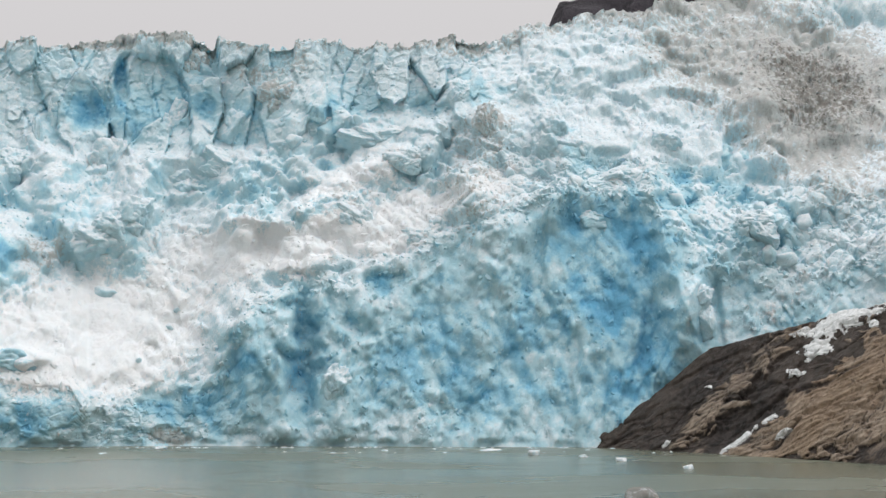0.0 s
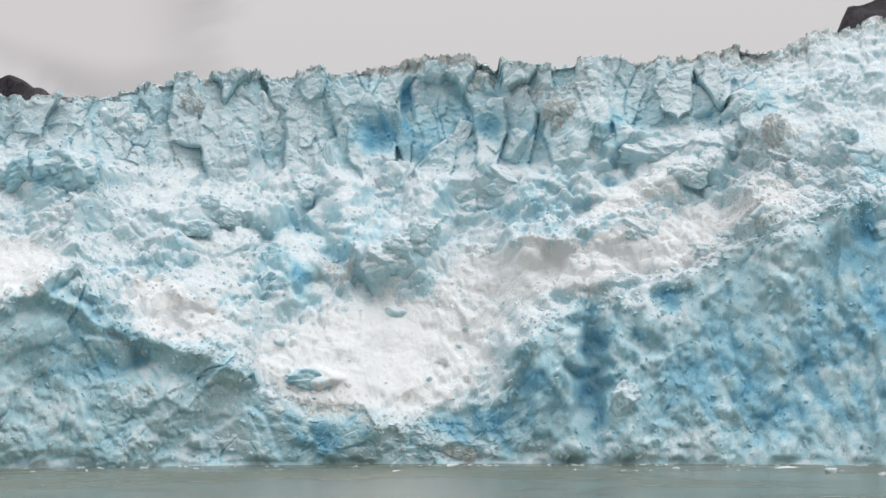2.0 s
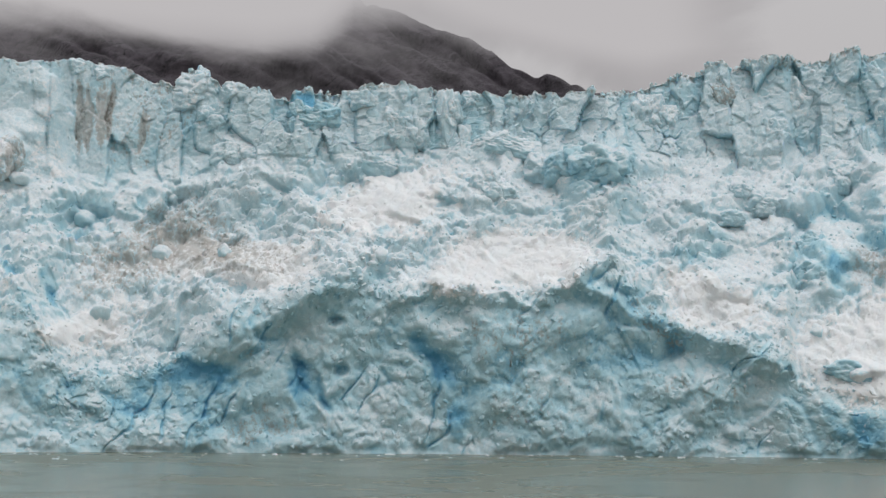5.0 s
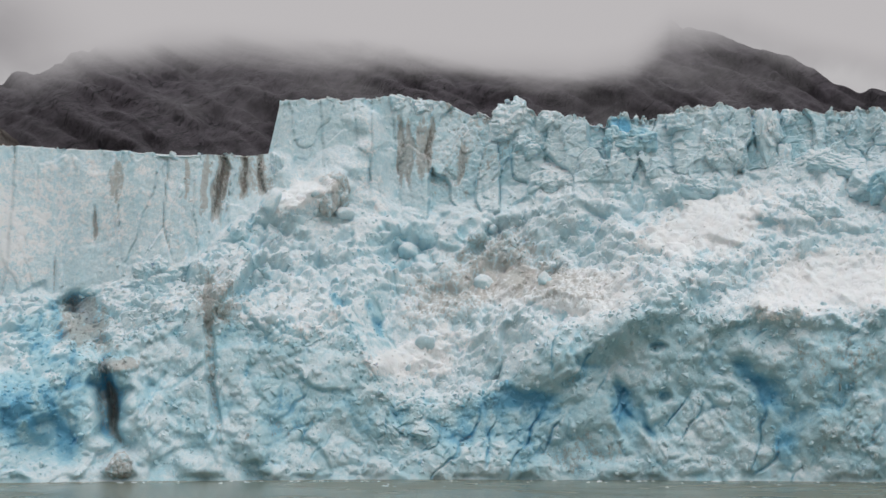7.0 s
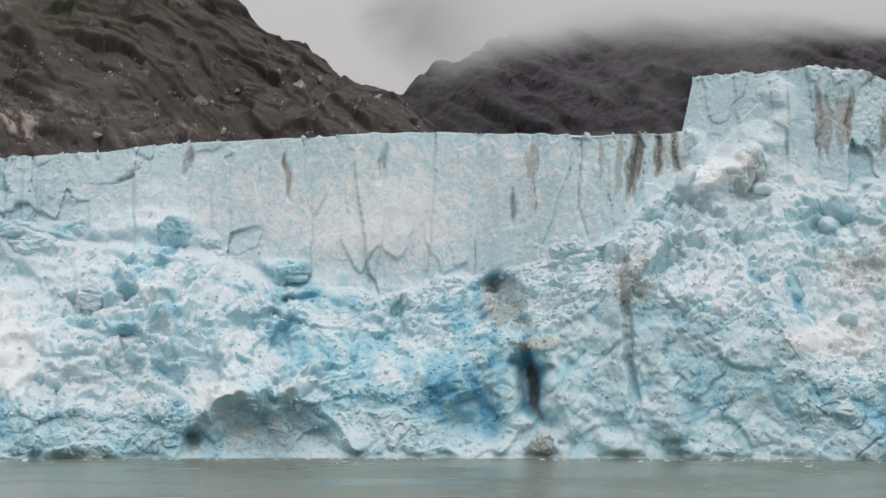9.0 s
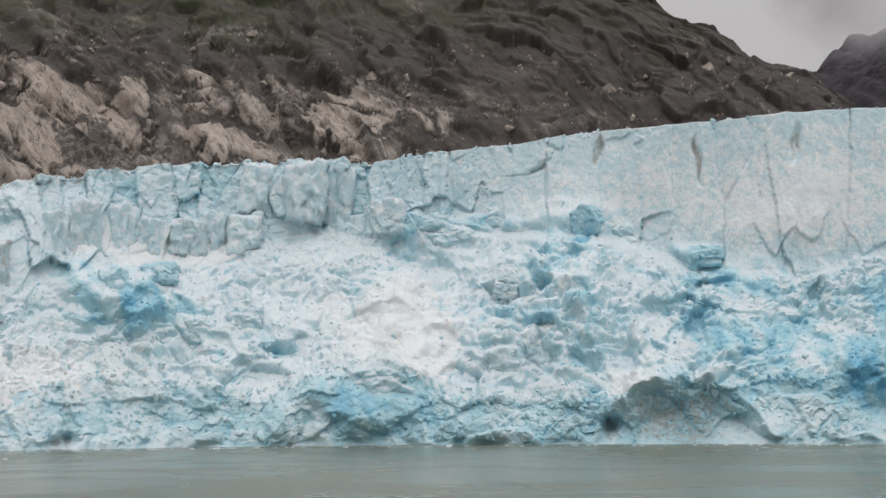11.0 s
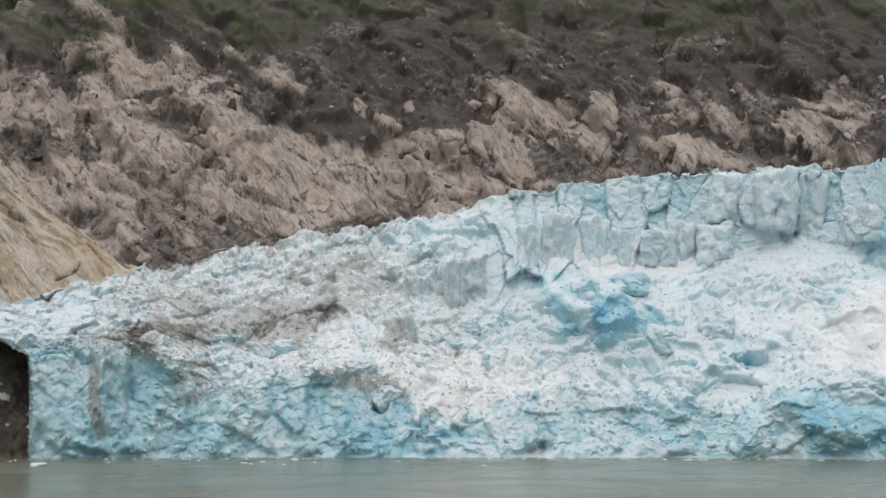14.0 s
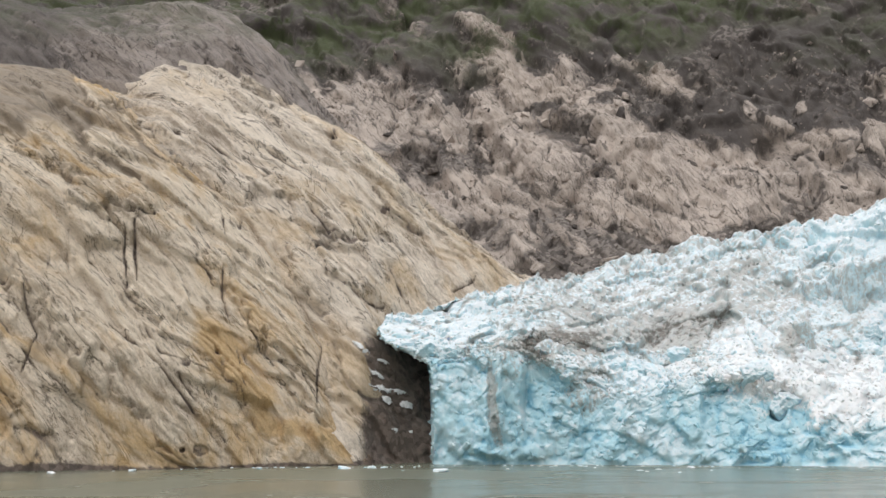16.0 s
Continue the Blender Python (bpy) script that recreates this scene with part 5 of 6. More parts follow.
# ---- rock ----
def slope_marks(boss, crease):
    """Scoured slabs standing out of the scree: bearing, elevation, half length and half width in degrees, dip, height, freshness; and clefts."""
    boss(-47.7, 11.69, 1.82, 0.61, 48, 4, 1)
    boss(-44.3, 9.33, 1.19, 0.69, 48, 4, 1)
    boss(-42.6, 8.02, 1.54, 0.84, 52, 5, 1)
    boss(-46.5, 8.49, 2.30, 0.46, 36, 4, 0.8)
    boss(-43.0, 6.32, 2.11, 0.35, 28, 3, 0.9)
    boss(-40.1, 6.75, 0.84, 0.46, 28, 2, 0.6)
    boss(-38.3, 6.12, 0.81, 0.27, 55, 2, 0.6)
    boss(-33.7, 10.12, 2.02, 0.65, 36, 5, 1)
    boss(-34.1, 8.50, 1.77, 0.58, 42, 4, 1)
    boss(-31.1, 9.27, 0.96, 0.65, -58, 4, 0.8)
    boss(-27.6, 9.61, 1.63, 0.50, 22, 3, 0.7)
    boss(-27.8, 8.31, 1.69, 0.38, 12, 3, 1)
    boss(-23.7, 8.89, 1.50, 0.69, 34, 4, 1)
    boss(-22.6, 9.58, 1.15, 0.42, 28, 3, 0.7)
    boss(-20.7, 9.23, 0.96, 0.46, 30, 3, 0.7)
    boss(-39.5, 10.02, 0.38, 0.17, 60, 2, 1.2)
    boss(-37.8, 10.18, 0.27, 0.15, 40, 2, 1.2)
    boss(-38.5, 9.55, 0.42, 0.12, 20, 1.5, 1)
    boss(-30.5, 7.60, 0.42, 0.13, 15, 1.5, 1.1)
    boss(-42.1, 11.03, 1.15, 0.42, 42, 3, 0.7)
    boss(-40.6, 11.69, 1.06, 0.35, 34, 3, 0.6)
    boss(-39.2, 10.90, 1.06, 0.38, 48, 3, 0.5)
    boss(-43.6, 11.56, 0.96, 0.35, 40, 3, 0.6)
    boss(-45.7, 10.92, 1.15, 0.42, 45, 3, 0.7)
    boss(-48.6, 10.03, 0.96, 0.48, 50, 3, 0.7)
    boss(-44.9, 7.48, 1.15, 0.31, 40, 2, 0.7)
    boss(-41.3, 8.82, 0.77, 0.27, 40, 2, 0.5)
    boss(-36.9, 8.98, 0.86, 0.19, 18, 1.5, 0.5)
    boss(-38.9, 8.18, 0.96, 0.15, 22, 1.5, 0.4)
    boss(-36.1, 7.61, 0.77, 0.15, 20, 1.5, 0.4)
    boss(-37.1, 11.70, 1.34, 0.69, 22, 5, -0.1)
    boss(-34.5, 12.26, 1.92, 0.84, 24, 6, -0.1)
    boss(-32.1, 12.87, 1.15, 0.69, 40, 5, -0.3)
    boss(-30.1, 11.60, 0.77, 0.58, 50, 4, -0.1)
    boss(-27.8, 11.65, 2.11, 0.77, 62, 6, -0.1)
    boss(-26.0, 11.22, 1.15, 0.58, 40, 4, 0.1)
    boss(-24.5, 11.56, 1.54, 0.58, 40, 4, -0.2)
    boss(-22.0, 11.27, 1.34, 0.65, 45, 5, -0.2)
    boss(-19.9, 11.56, 1.15, 0.69, 40, 5, -0.3)
    boss(-30.5, 10.73, 0.86, 0.35, 30, 3, 0.4)
    boss(-29.0, 10.51, 0.96, 0.35, 30, 3, 0.4)
    boss(-25.4, 9.95, 1.15, 0.31, 28, 2, 0.4)
    boss(-32.5, 11.13, 0.58, 0.27, 60, 3, 0.3)
    boss(-26.6, 9.21, 0.77, 0.38, 30, 3, 0.8)
    boss(-51.4, 12.30, 1.44, 0.92, 35, 5, 0)
    boss(-53.8, 12.48, 1.19, 0.81, 50, 5, 0.1)
    boss(-49.2, 11.42, 0.96, 0.50, 50, 4, 0.5)
    boss(-50.2, 9.96, 1.15, 0.65, 40, 4, 0.7)
    boss(-47.4, 8.67, 2.11, 0.50, 38, 4, 1)
    boss(-48.2, 11.90, 1.82, 0.58, 46, 4, 1)
    boss(-45.2, 11.37, 1.15, 0.42, 40, 3, 0.5)
    boss(-42.6, 11.51, 1.15, 0.38, 35, 3, 0.3)
    boss(-41.1, 11.65, 1.15, 0.58, 20, 4, 0)
    boss(-37.0, 11.29, 1.15, 0.69, 20, 5, -0.1)
    boss(-46.6, 7.49, 0.77, 0.31, 40, 2, 0.6)
    boss(-45.0, 6.88, 1.15, 0.27, 45, 2, 0.6)
    boss(-48.6, 7.31, 0.77, 0.38, 40, 3, 0.6)
    boss(-45.8, 5.72, 0.96, 0.27, 40, 2, 0.7)
    boss(-43.7, 6.28, 1.15, 0.27, 30, 2, 0.8)
    boss(-38.3, 12.49, 1.15, 0.58, 30, 4, -0.2)
    boss(-55.0, 13.14, 1.15, 0.58, 40, 4, 0)
    crease("-36.33:12.10 -36.12:10.74")
    crease("-32.13:12.58 -31.74:11.52 -30.05:10.92")
    crease("-27.96:13.00 -28.66:11.38")
    crease("-38.12:11.50 -36.32:10.55 -34.73:11.23")
    crease("-32.54:9.48 -32.04:8.40 -32.34:7.61")
    crease("-37.30:7.02 -34.92:6.63")
    crease("-42.41:7.53 -41.41:5.80")
    crease("-46.70:10.88 -46.29:9.36 -46.65:8.20")
    crease("-40.07:8.55 -38.88:7.59 -37.30:6.92")
    crease("-25.42:11.78 -24.47:10.41")
    crease("-20.81:11.98 -20.47:10.07")
    crease("-48.94:9.45 -47.79:8.16 -46.82:6.85")
    crease("-52.95:11.23 -52.36:13.17")
    crease("-50.36:11.62 -50.16:12.79 -48.76:12.49")
    crease("-48.97:9.47 -49.17:8.29")
    crease("-46.18:10.03 -45.21:8.26 -44.23:7.85")
    crease("-44.01:10.18 -43.43:9.01")
    crease("-48.57:10.64 -46.98:10.04")


def dome_marks(boss, crease):
    """Swells, partings and dark cracks of the scoured domes."""
    boss(-61.6, 7.10, 1.69, 0.54, 8, 4, 0.9)
    boss(-53.3, 4.76, 1.44, 0.50, 42, 3, 1)
    boss(-54.4, 7.11, 2.30, 0.65, 28, 3, 1)
    boss(-53.7, 10.73, 1.54, 0.58, 45, 3, 1)
    boss(-56.5, 11.57, 1.54, 0.58, 40, 4, 0.9)
    boss(-52.5, 8.30, 1.73, 0.46, 38, 2, 0.9)
    boss(-61.8, 10.75, 1.15, 0.42, 15, 2, 0.8)
    boss(-60.0, 9.75, 1.73, 0.42, 30, 2, 0.8)
    boss(-63.3, 8.50, 1.54, 0.46, 25, 2, 0.9)
    boss(-56.1, 2.98, 2.11, 0.58, 55, 2, 0.9)
    boss(-59.4, 2.96, 2.30, 0.54, 42, 2, 1)
    boss(-62.2, 1.79, 2.50, 0.69, 50, 3, 1)
    boss(-63.9, 3.69, 1.92, 0.54, 40, 2, 1)
    boss(-59.9, -0.52, 1.92, 0.50, 52, 2, 0.9)
    boss(-56.8, 0.25, 1.73, 0.42, 55, 2, 0.9)
    boss(-57.6, 4.54, 1.15, 0.46, 60, 2, 0.9)
    boss(-54.9, 4.55, 1.34, 0.38, 60, 2, 0.9)
    boss(-49.8, 6.13, 1.73, 0.42, 48, 2, 1)
    boss(-48.6, 5.34, 1.15, 0.35, 48, 2, 1)
    boss(-51.4, 6.92, 1.34, 0.38, 44, 2, 0.9)
    boss(-64.4, 0.26, 1.73, 0.58, 45, 2, 0.8)
    boss(-55.3, 1.22, 1.54, 0.38, 60, 2, 0.9)
    boss(-53.3, 1.42, 1.15, 0.38, 60, 2, 0.7)
    boss(-58.1, 8.04, 1.73, 0.46, 34, 2, 1)
    crease("-57.85:6.29 -57.79:3.75 -57.22:1.42 -57.02:0.35")
    crease("-63.04:6.43 -60.18:6.41")
    crease("-56.99:7.57 -57.27:6.10")
    crease("-53.34:6.53 -52.35:5.35 -51.26:3.28")
    crease("-49.78:3.87 -48.95:4.36 -47.90:5.54")
    crease("-61.94:2.85 -60.69:1.79 -59.23:0.25 -57.87:-1.49")
    crease("-60.81:3.44 -59.92:1.60 -57.21:0.35 -56.52:-1.01")
    crease("-54.30:2.69 -54.49:1.32 -54.58:-0.24")
    crease("-64.59:4.06 -64.08:2.35 -64.79:0.63")
    crease("-59.33:0.87 -57.68:-1.33")
    crease("-53.15:9.21 -50.46:9.14")
    crease("-65.61:4.46 -64.50:4.25")
    crease("-55.31:7.49 -54.12:6.13 -53.33:5.74")
    crease("-63.48:9.73 -61.76:9.12 -59.62:8.01")
    crease("-52.15:8.10 -50.76:7.51 -49.18:7.12")
    crease("-56.06:2.00 -54.88:1.03")
    crease("-58.86:9.39 -57.29:8.45 -55.71:7.69")
    crease("-56.70:9.04 -54.92:8.08 -54.13:7.70")
    crease("-54.94:11.01 -53.94:9.27 -54.53:9.07")
    crease("-53.51:-0.63 -52.82:-1.21")
    crease("-63.69:1.02 -62.54:-0.13")
    crease("-61.23:6.14 -61.10:4.11")
    crease("-60.85:6.15 -60.76:4.31")
    crease("-58.31:12.11 -59.27:11.12")
    crease("-65.58:2.91 -64.44:1.78 -63.28:-0.51")


def outcrop_marks(boss, crease):
    """Leaning slabs, dark hollows and partings of the outcrop beside the ice. Negative freshness paints the hollows'
    shade and the dark band.
    """
    boss(58.4, 0.05, 3.36, 0.50, -42, 2.2, 0.7)
    boss(58.8, -1.14, 1.82, 0.61, -40, -2.5, -0.6)
    boss(61.2, -1.31, 3.36, 0.92, -26, 2, 1)
    boss(59.6, -2.05, 0.81, 0.27, -30, -2, -0.5)
    boss(62.8, 0.82, 1.73, 0.77, -42, 2, 0.9)
    boss(62.1, -0.32, 2.30, 0.38, -30, 1.2, 0.8)
    boss(60.5, 0.82, 1.15, 0.23, -42, 1, 0.3)
    boss(63.0, -1.45, 1.73, 0.42, -25, 1.2, 0.9)
    boss(56.7, -0.73, 2.30, 0.35, -46, -1.2, -0.8)
    boss(58.1, 0.78, 2.30, 0.42, -42, -0.8, -1)
    crease("55.49:-2.18 57.33:-0.15 59.35:1.40 60.87:2.16")
    crease("57.60:-2.07 58.55:-1.49 60.27:-0.14 61.23:1.20")
    crease("59.68:-2.15 60.82:-1.09 63.58:-0.12")
    crease("60.80:-2.23 63.56:-0.88")
    crease("59.15:0.82 60.48:1.59")


GRIDS = {}


# the sheet whose hollows get their shade painted in the dark wet tone
def paints_hollow_shade(name):
    return name == "rock_outcrop"


def rock_sheet(name, a0, a1, cols, rows, foot_r, foot_z, el_top, k, mat, amp, seed, label, crest=40.0, round_top=0.0, paint=None, grain=1.0, angle=54, slab=14.0, fold=1.0, chunk=0.5, bossy=0.3, marks=None, cracks=0.8, gully=0.0):
    a = np.linspace(a0, a1, cols)
    r0, z0 = line(a, foot_r), line(a, foot_z)
    r1, z1 = climb(r0, z0, line(a, el_top), k)
    r1, z1 = np.maximum(r1, r0 + 1), np.maximum(z1, z0 + 1)
    f = np.linspace(0, 1, rows)[:, None]
    R = r0 + (r1 - r0) * (f ** (1 + round_top) + round_top * f ** 9) / (1 + round_top)
    Z = z0 + (z1 - z0) * f
    back = np.linspace(0, 1, 14)[1:, None]
    R = np.concatenate([R, r1 + crest * back])
    Z = np.concatenate([Z, z1 - crest * 0.8 * back ** 1.6])
    F = np.concatenate([f, np.ones((13, 1))])
    A = np.broadcast_to(a, R.shape)
    U = np.radians(A) * r0.mean()
    S = np.cumsum(np.concatenate([np.zeros((1, cols)), np.hypot(np.diff(R, axis=0), np.diff(Z, axis=0))]), 0)
    c, s = math.cos(radians(angle)), math.sin(radians(angle))
    along, across = U * c - S * s, U * s + S * c
    g = grain
    iso = np.stack([U, S, U * 0 + seed], -1)
    bend = fbm(iso / (45 * g), 4, seed + 2)
    d = fbm(iso / (70 * g), 4, seed) * 1.5
    seams = None
    for width, size, stretch in ((slab * g, 0.95, 5), (slab * g * 0.37, 0.28, 6), (slab * g * 0.13, 0.04, 7)):
        ph = across / width + 0.9 * bend * 14 / slab + 0.5 * gnoise(np.stack([along / (width * stretch), across / (width * 2), U * 0 + seed], -1), seed + 3)
        cell = np.floor(ph)
        own = 0.3 + 0.9 * np.abs(gnoise(np.stack([along / (width * stretch), cell * 3.7, U * 0], -1), seed + 4)) * 2
        tooth = ph - cell
        d += fold * size * own * (1 - tooth - 0.35 * ramp(tooth, 0.84, 0.93) + 0.35 * ramp(tooth, 0.97, 1.0))
        striae = tooth
        if seams is None:
            seams = ramp(tooth, 0.72, 0.95) * ramp(own, 0.45, 0.9)
    facet, _, lump = blocks(np.stack([along / (26 * g), across / (11 * g), U * 0 + 0.5], -1) * np.array([1, 1, 0]) + 0.5 + bend[..., None] * np.array([0.4, 0.4, 0]), seed + 7, 0.7, (0,), 0.9)
    facet2, _, _ = blocks(np.stack([along / (10 * g), across / (6 * g), U * 0], -1) + 0.5 + bend[..., None] * np.array([0.6, 0.6, 0]), seed + 8, 1.2, (0,))
    facet3, _, _ = blocks(np.stack([along / (3.6 * g), across / (2.2 * g), U * 0], -1) + 0.5, seed + 9, 1.2, (0,))
    d += facet * chunk + facet2 * 0.3 * chunk + facet3 * 0.08 * chunk + (lump - 0.6) * 0.25 + (billow(iso / (22 * g), 4, seed + 20) - 0.1) * 0.15 + fbm(iso / (5 * g), 4, seed + 12) * 0.12
    joint = gnoise(np.stack([U / (26 * g) + 0.4 * bend, S / (90 * g), U * 0 + seed], -1), seed + 14)
    d -= 0.14 * (1 - ramp(np.abs(joint), 0.0, 0.02))
    swells = billow(np.stack([along / (46 * g), across / (20 * g), U * 0 + seed], -1) + bend[..., None] * 0.3, 4, seed + 30, 0.55)
    d += bossy * swells
    d = soft(d, 1)
    # joints that follow the dip, and steeper ones across it
    patch = ramp(gnoise(iso / (24 * g) + 9, seed + 61), -0.15, 0.2)
    dip_joint = 1 - ramp(np.abs(gnoise(np.stack([along / (34 * g), across / (5.5 * g) + 1.2 * bend, U * 0 + seed], -1), seed + 62)), 0.006, 0.045)
    fine_joint = 1 - ramp(np.abs(gnoise(np.stack([along / (15 * g), across / (2.3 * g) + 1.5 * bend, U * 0 + seed], -1), seed + 63)), 0.008, 0.06)
    steep_joint = 1 - ramp(np.abs(gnoise(np.stack([U / (9 * g) + 0.8 * bend, S / (34 * g), U * 0 + seed], -1), seed + 64)), 0.008, 0.05)
    torn = cracks * np.maximum(np.maximum(0.9 * dip_joint * ramp(patch, 0.3, 1.0), 0.4 * fine_joint * ramp(gnoise(iso / (13 * g) + 30, seed + 65), 0.1, 0.3)), 0.7 * steep_joint * ramp(gnoise(iso / (20 * g) + 50, seed + 66), 0.05, 0.25))
    course = 1 - ramp(np.abs(gnoise(np.stack([(U + 0.25 * S) / (30 * g) + 0.5 * bend, S / (110 * g), U * 0 + seed], -1), seed + 67)), 0.0, 0.22)
    chute = gully * course * ramp(Z, 70, 105)
    d = (d - 0.5) * amp * (0.15 + 0.85 * ramp(F, 0, 0.06))
    E = np.degrees(np.arctan2(Z - EYE_Z, R))
    fresh, cleft, raised = np.zeros_like(R), np.zeros_like(R), np.zeros_like(R)
    wob = fbm(iso / 9, 3, seed + 51), fbm(iso / 9 + 40, 3, seed + 52)

    def window(at, reach):
        cols_in = np.nonzero(np.abs(a - at) < reach)[0]
        return slice(cols_in[0], cols_in[-1] + 1) if len(cols_in) else None

    def boss(at, el, long, wide, dip, high, new_rock):
        wide = wide * 1.25
        s = window(at, 1.6 * max(long, wide))
        if s is None:
            return
        du, dv = A[:, s] - at, E[:, s] - el
        cd, sd = math.cos(radians(dip)), math.sin(radians(dip))
        u = (du * cd - dv * sd) / long + 0.3 * wob[0][:, s] + 0.25 * facet2[:, s] + 0.12 * facet3[:, s]
        v = (du * sd + dv * cd) / wide + 0.35 * wob[1][:, s] + 0.4 * facet2[:, s] + 0.2 * facet3[:, s]
        inside = 1 - (np.abs(u) ** 2.4 + np.abs(v) ** 2.4) ** (1 / 2.4)
        body = 0.6 * ramp(inside, 0, 0.14 + 0.7 * ramp(v + 0.3 * u, -0.5, 0.5)) * (0.8 - 0.3 * np.clip(v, -1, 1)) + 0.25 * ramp(inside, 0, 0.9)
        raised[:, s] = raised[:, s] + 0.5 * high * body
        fresh[:, s] += new_rock * ramp(inside, 0, 0.15)
        # parting under the slab's lower edge; its shade is painted too
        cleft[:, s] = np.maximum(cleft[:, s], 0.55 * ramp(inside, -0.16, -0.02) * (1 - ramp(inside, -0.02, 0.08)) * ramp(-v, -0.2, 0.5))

    def crease(text):
        pts = [tuple(map(float, q.split(":"))) for q in text.split()]
        for (a1, e1), (a2, e2) in zip(pts, pts[1:]):
            s = window((a1 + a2) / 2, abs(a2 - a1) / 2 + 0.6)
            if s is None:
                continue
            x, y = A[:, s] + 0.10 * wob[0][:, s] - a1, E[:, s] + 0.10 * wob[1][:, s] - e1
            vx, vy = a2 - a1, e2 - e1
            f = np.clip((x * vx + y * vy) / (vx * vx + vy * vy), 0, 1)
            far = np.hypot(x - f * vx, y - f * vy)
            cut = 1 - ramp(far, 0.01, 0.05 + 0.06 * wob[0][:, s]) * 1.0
            cut = cut * ramp(wob[1][:, s], -0.35, 0.15)
            cleft[:, s] = np.maximum(cleft[:, s], cut)

    if marks:
        marks(boss, crease)
    cleft = np.maximum(cleft, torn)
    raised = raised + 0.5 * np.clip(fresh, 0, 1) * (1 - striae)
    d = d + raised - 1.3 * cleft * min(1.0, amp / 2) - 2.2 * chute
    P = polar(A, R - d * 0.75, Z + d * 0.55 * ramp(F, 0.02, 0.2))
    mix = np.zeros((*R.shape, 3))
    mix[..., 0] = 1
    if paint:
        mix = np.stack(paint(A, Z, iso), -1)
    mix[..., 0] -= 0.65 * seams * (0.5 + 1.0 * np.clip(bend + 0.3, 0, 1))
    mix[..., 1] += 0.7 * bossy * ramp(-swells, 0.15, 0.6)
    # clefts and chutes are darkened in colour as well as cut, as painted shade
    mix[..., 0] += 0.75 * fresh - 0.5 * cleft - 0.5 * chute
    mix[..., 1] = mix[..., 1] * (1 - 0.85 * np.clip(fresh, 0, 1)) + 0.7 * cleft + 1.1 * np.clip(-fresh, 0, 1) * (1 if paints_hollow_shade(name) else 0)
    mix = np.clip(mix, 0, 1)
    GRIDS[name] = P, A, E
    far, tall = R - d * 0.75, P[..., 2]
    run, rise = k / math.hypot(k, 1), 1 / math.hypot(k, 1)
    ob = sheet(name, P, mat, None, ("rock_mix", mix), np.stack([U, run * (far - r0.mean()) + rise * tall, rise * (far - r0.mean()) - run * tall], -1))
    return tagged(ob, label, "mountain" if "mountain" in name or "slope" in name else "rock", kind="structure")


def slope_paint(A, Z, iso):
    n = fbm(iso / 45, 4, 71)
    scoured = 1 - ramp(Z + 26 * n - line(A, "-80:40 -50:25 -40:0 -30:-8 -20:-8 -10:-8 0:-8"), 75, 105)
    scree = ramp(fbm(iso / 38, 4, 73) - 0.006 * (Z - 70), 0.02, 0.25)
    moss = ramp(Z + 26 * n, 118, 140) * line(A, "-80:1 -45:1 -25:0.6 -10:0.25")
    return [(0.15 + 0.6 * scoured) * line(A, "-80:1.2 -42:1.1 -34:0.9 -27:0.7 -20:0.6 -15:0.35 -11:0 0:0"), (0.2 + scree * 0.7) * line(A, "-80:1 -28:1 -18:0.2 -14:0 0:0"), moss]


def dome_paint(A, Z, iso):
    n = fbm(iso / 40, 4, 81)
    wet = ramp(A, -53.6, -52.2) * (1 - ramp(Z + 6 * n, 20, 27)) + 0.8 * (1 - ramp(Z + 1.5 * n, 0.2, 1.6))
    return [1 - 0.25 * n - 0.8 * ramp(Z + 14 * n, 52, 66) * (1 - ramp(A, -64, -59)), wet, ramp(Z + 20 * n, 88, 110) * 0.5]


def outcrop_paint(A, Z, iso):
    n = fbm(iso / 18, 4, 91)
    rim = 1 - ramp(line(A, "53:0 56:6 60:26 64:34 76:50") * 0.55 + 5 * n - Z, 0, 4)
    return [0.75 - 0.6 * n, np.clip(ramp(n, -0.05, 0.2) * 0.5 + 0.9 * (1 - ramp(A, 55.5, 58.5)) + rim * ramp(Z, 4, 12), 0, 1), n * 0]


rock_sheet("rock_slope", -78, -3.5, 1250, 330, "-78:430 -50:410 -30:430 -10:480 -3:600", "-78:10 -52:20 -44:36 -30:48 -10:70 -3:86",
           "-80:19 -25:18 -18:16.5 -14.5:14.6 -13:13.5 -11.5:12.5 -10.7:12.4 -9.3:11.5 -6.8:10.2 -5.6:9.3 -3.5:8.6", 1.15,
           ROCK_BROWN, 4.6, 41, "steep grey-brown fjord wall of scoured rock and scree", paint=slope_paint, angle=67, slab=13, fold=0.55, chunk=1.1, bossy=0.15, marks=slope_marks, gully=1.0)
rock_sheet("back_rock_dome", -80, -50, 400, 160, "-80:345 -50:360", "-80:10 -50:10",
           "-80:15 -70:14.2 -65:13.7 -62.4:13.5 -59:13.7 -57.6:13.3 -56.3:12.3 -53.5:9.5 -50:5", 0.8,
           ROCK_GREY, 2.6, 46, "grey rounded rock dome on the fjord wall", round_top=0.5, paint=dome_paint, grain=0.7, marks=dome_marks)
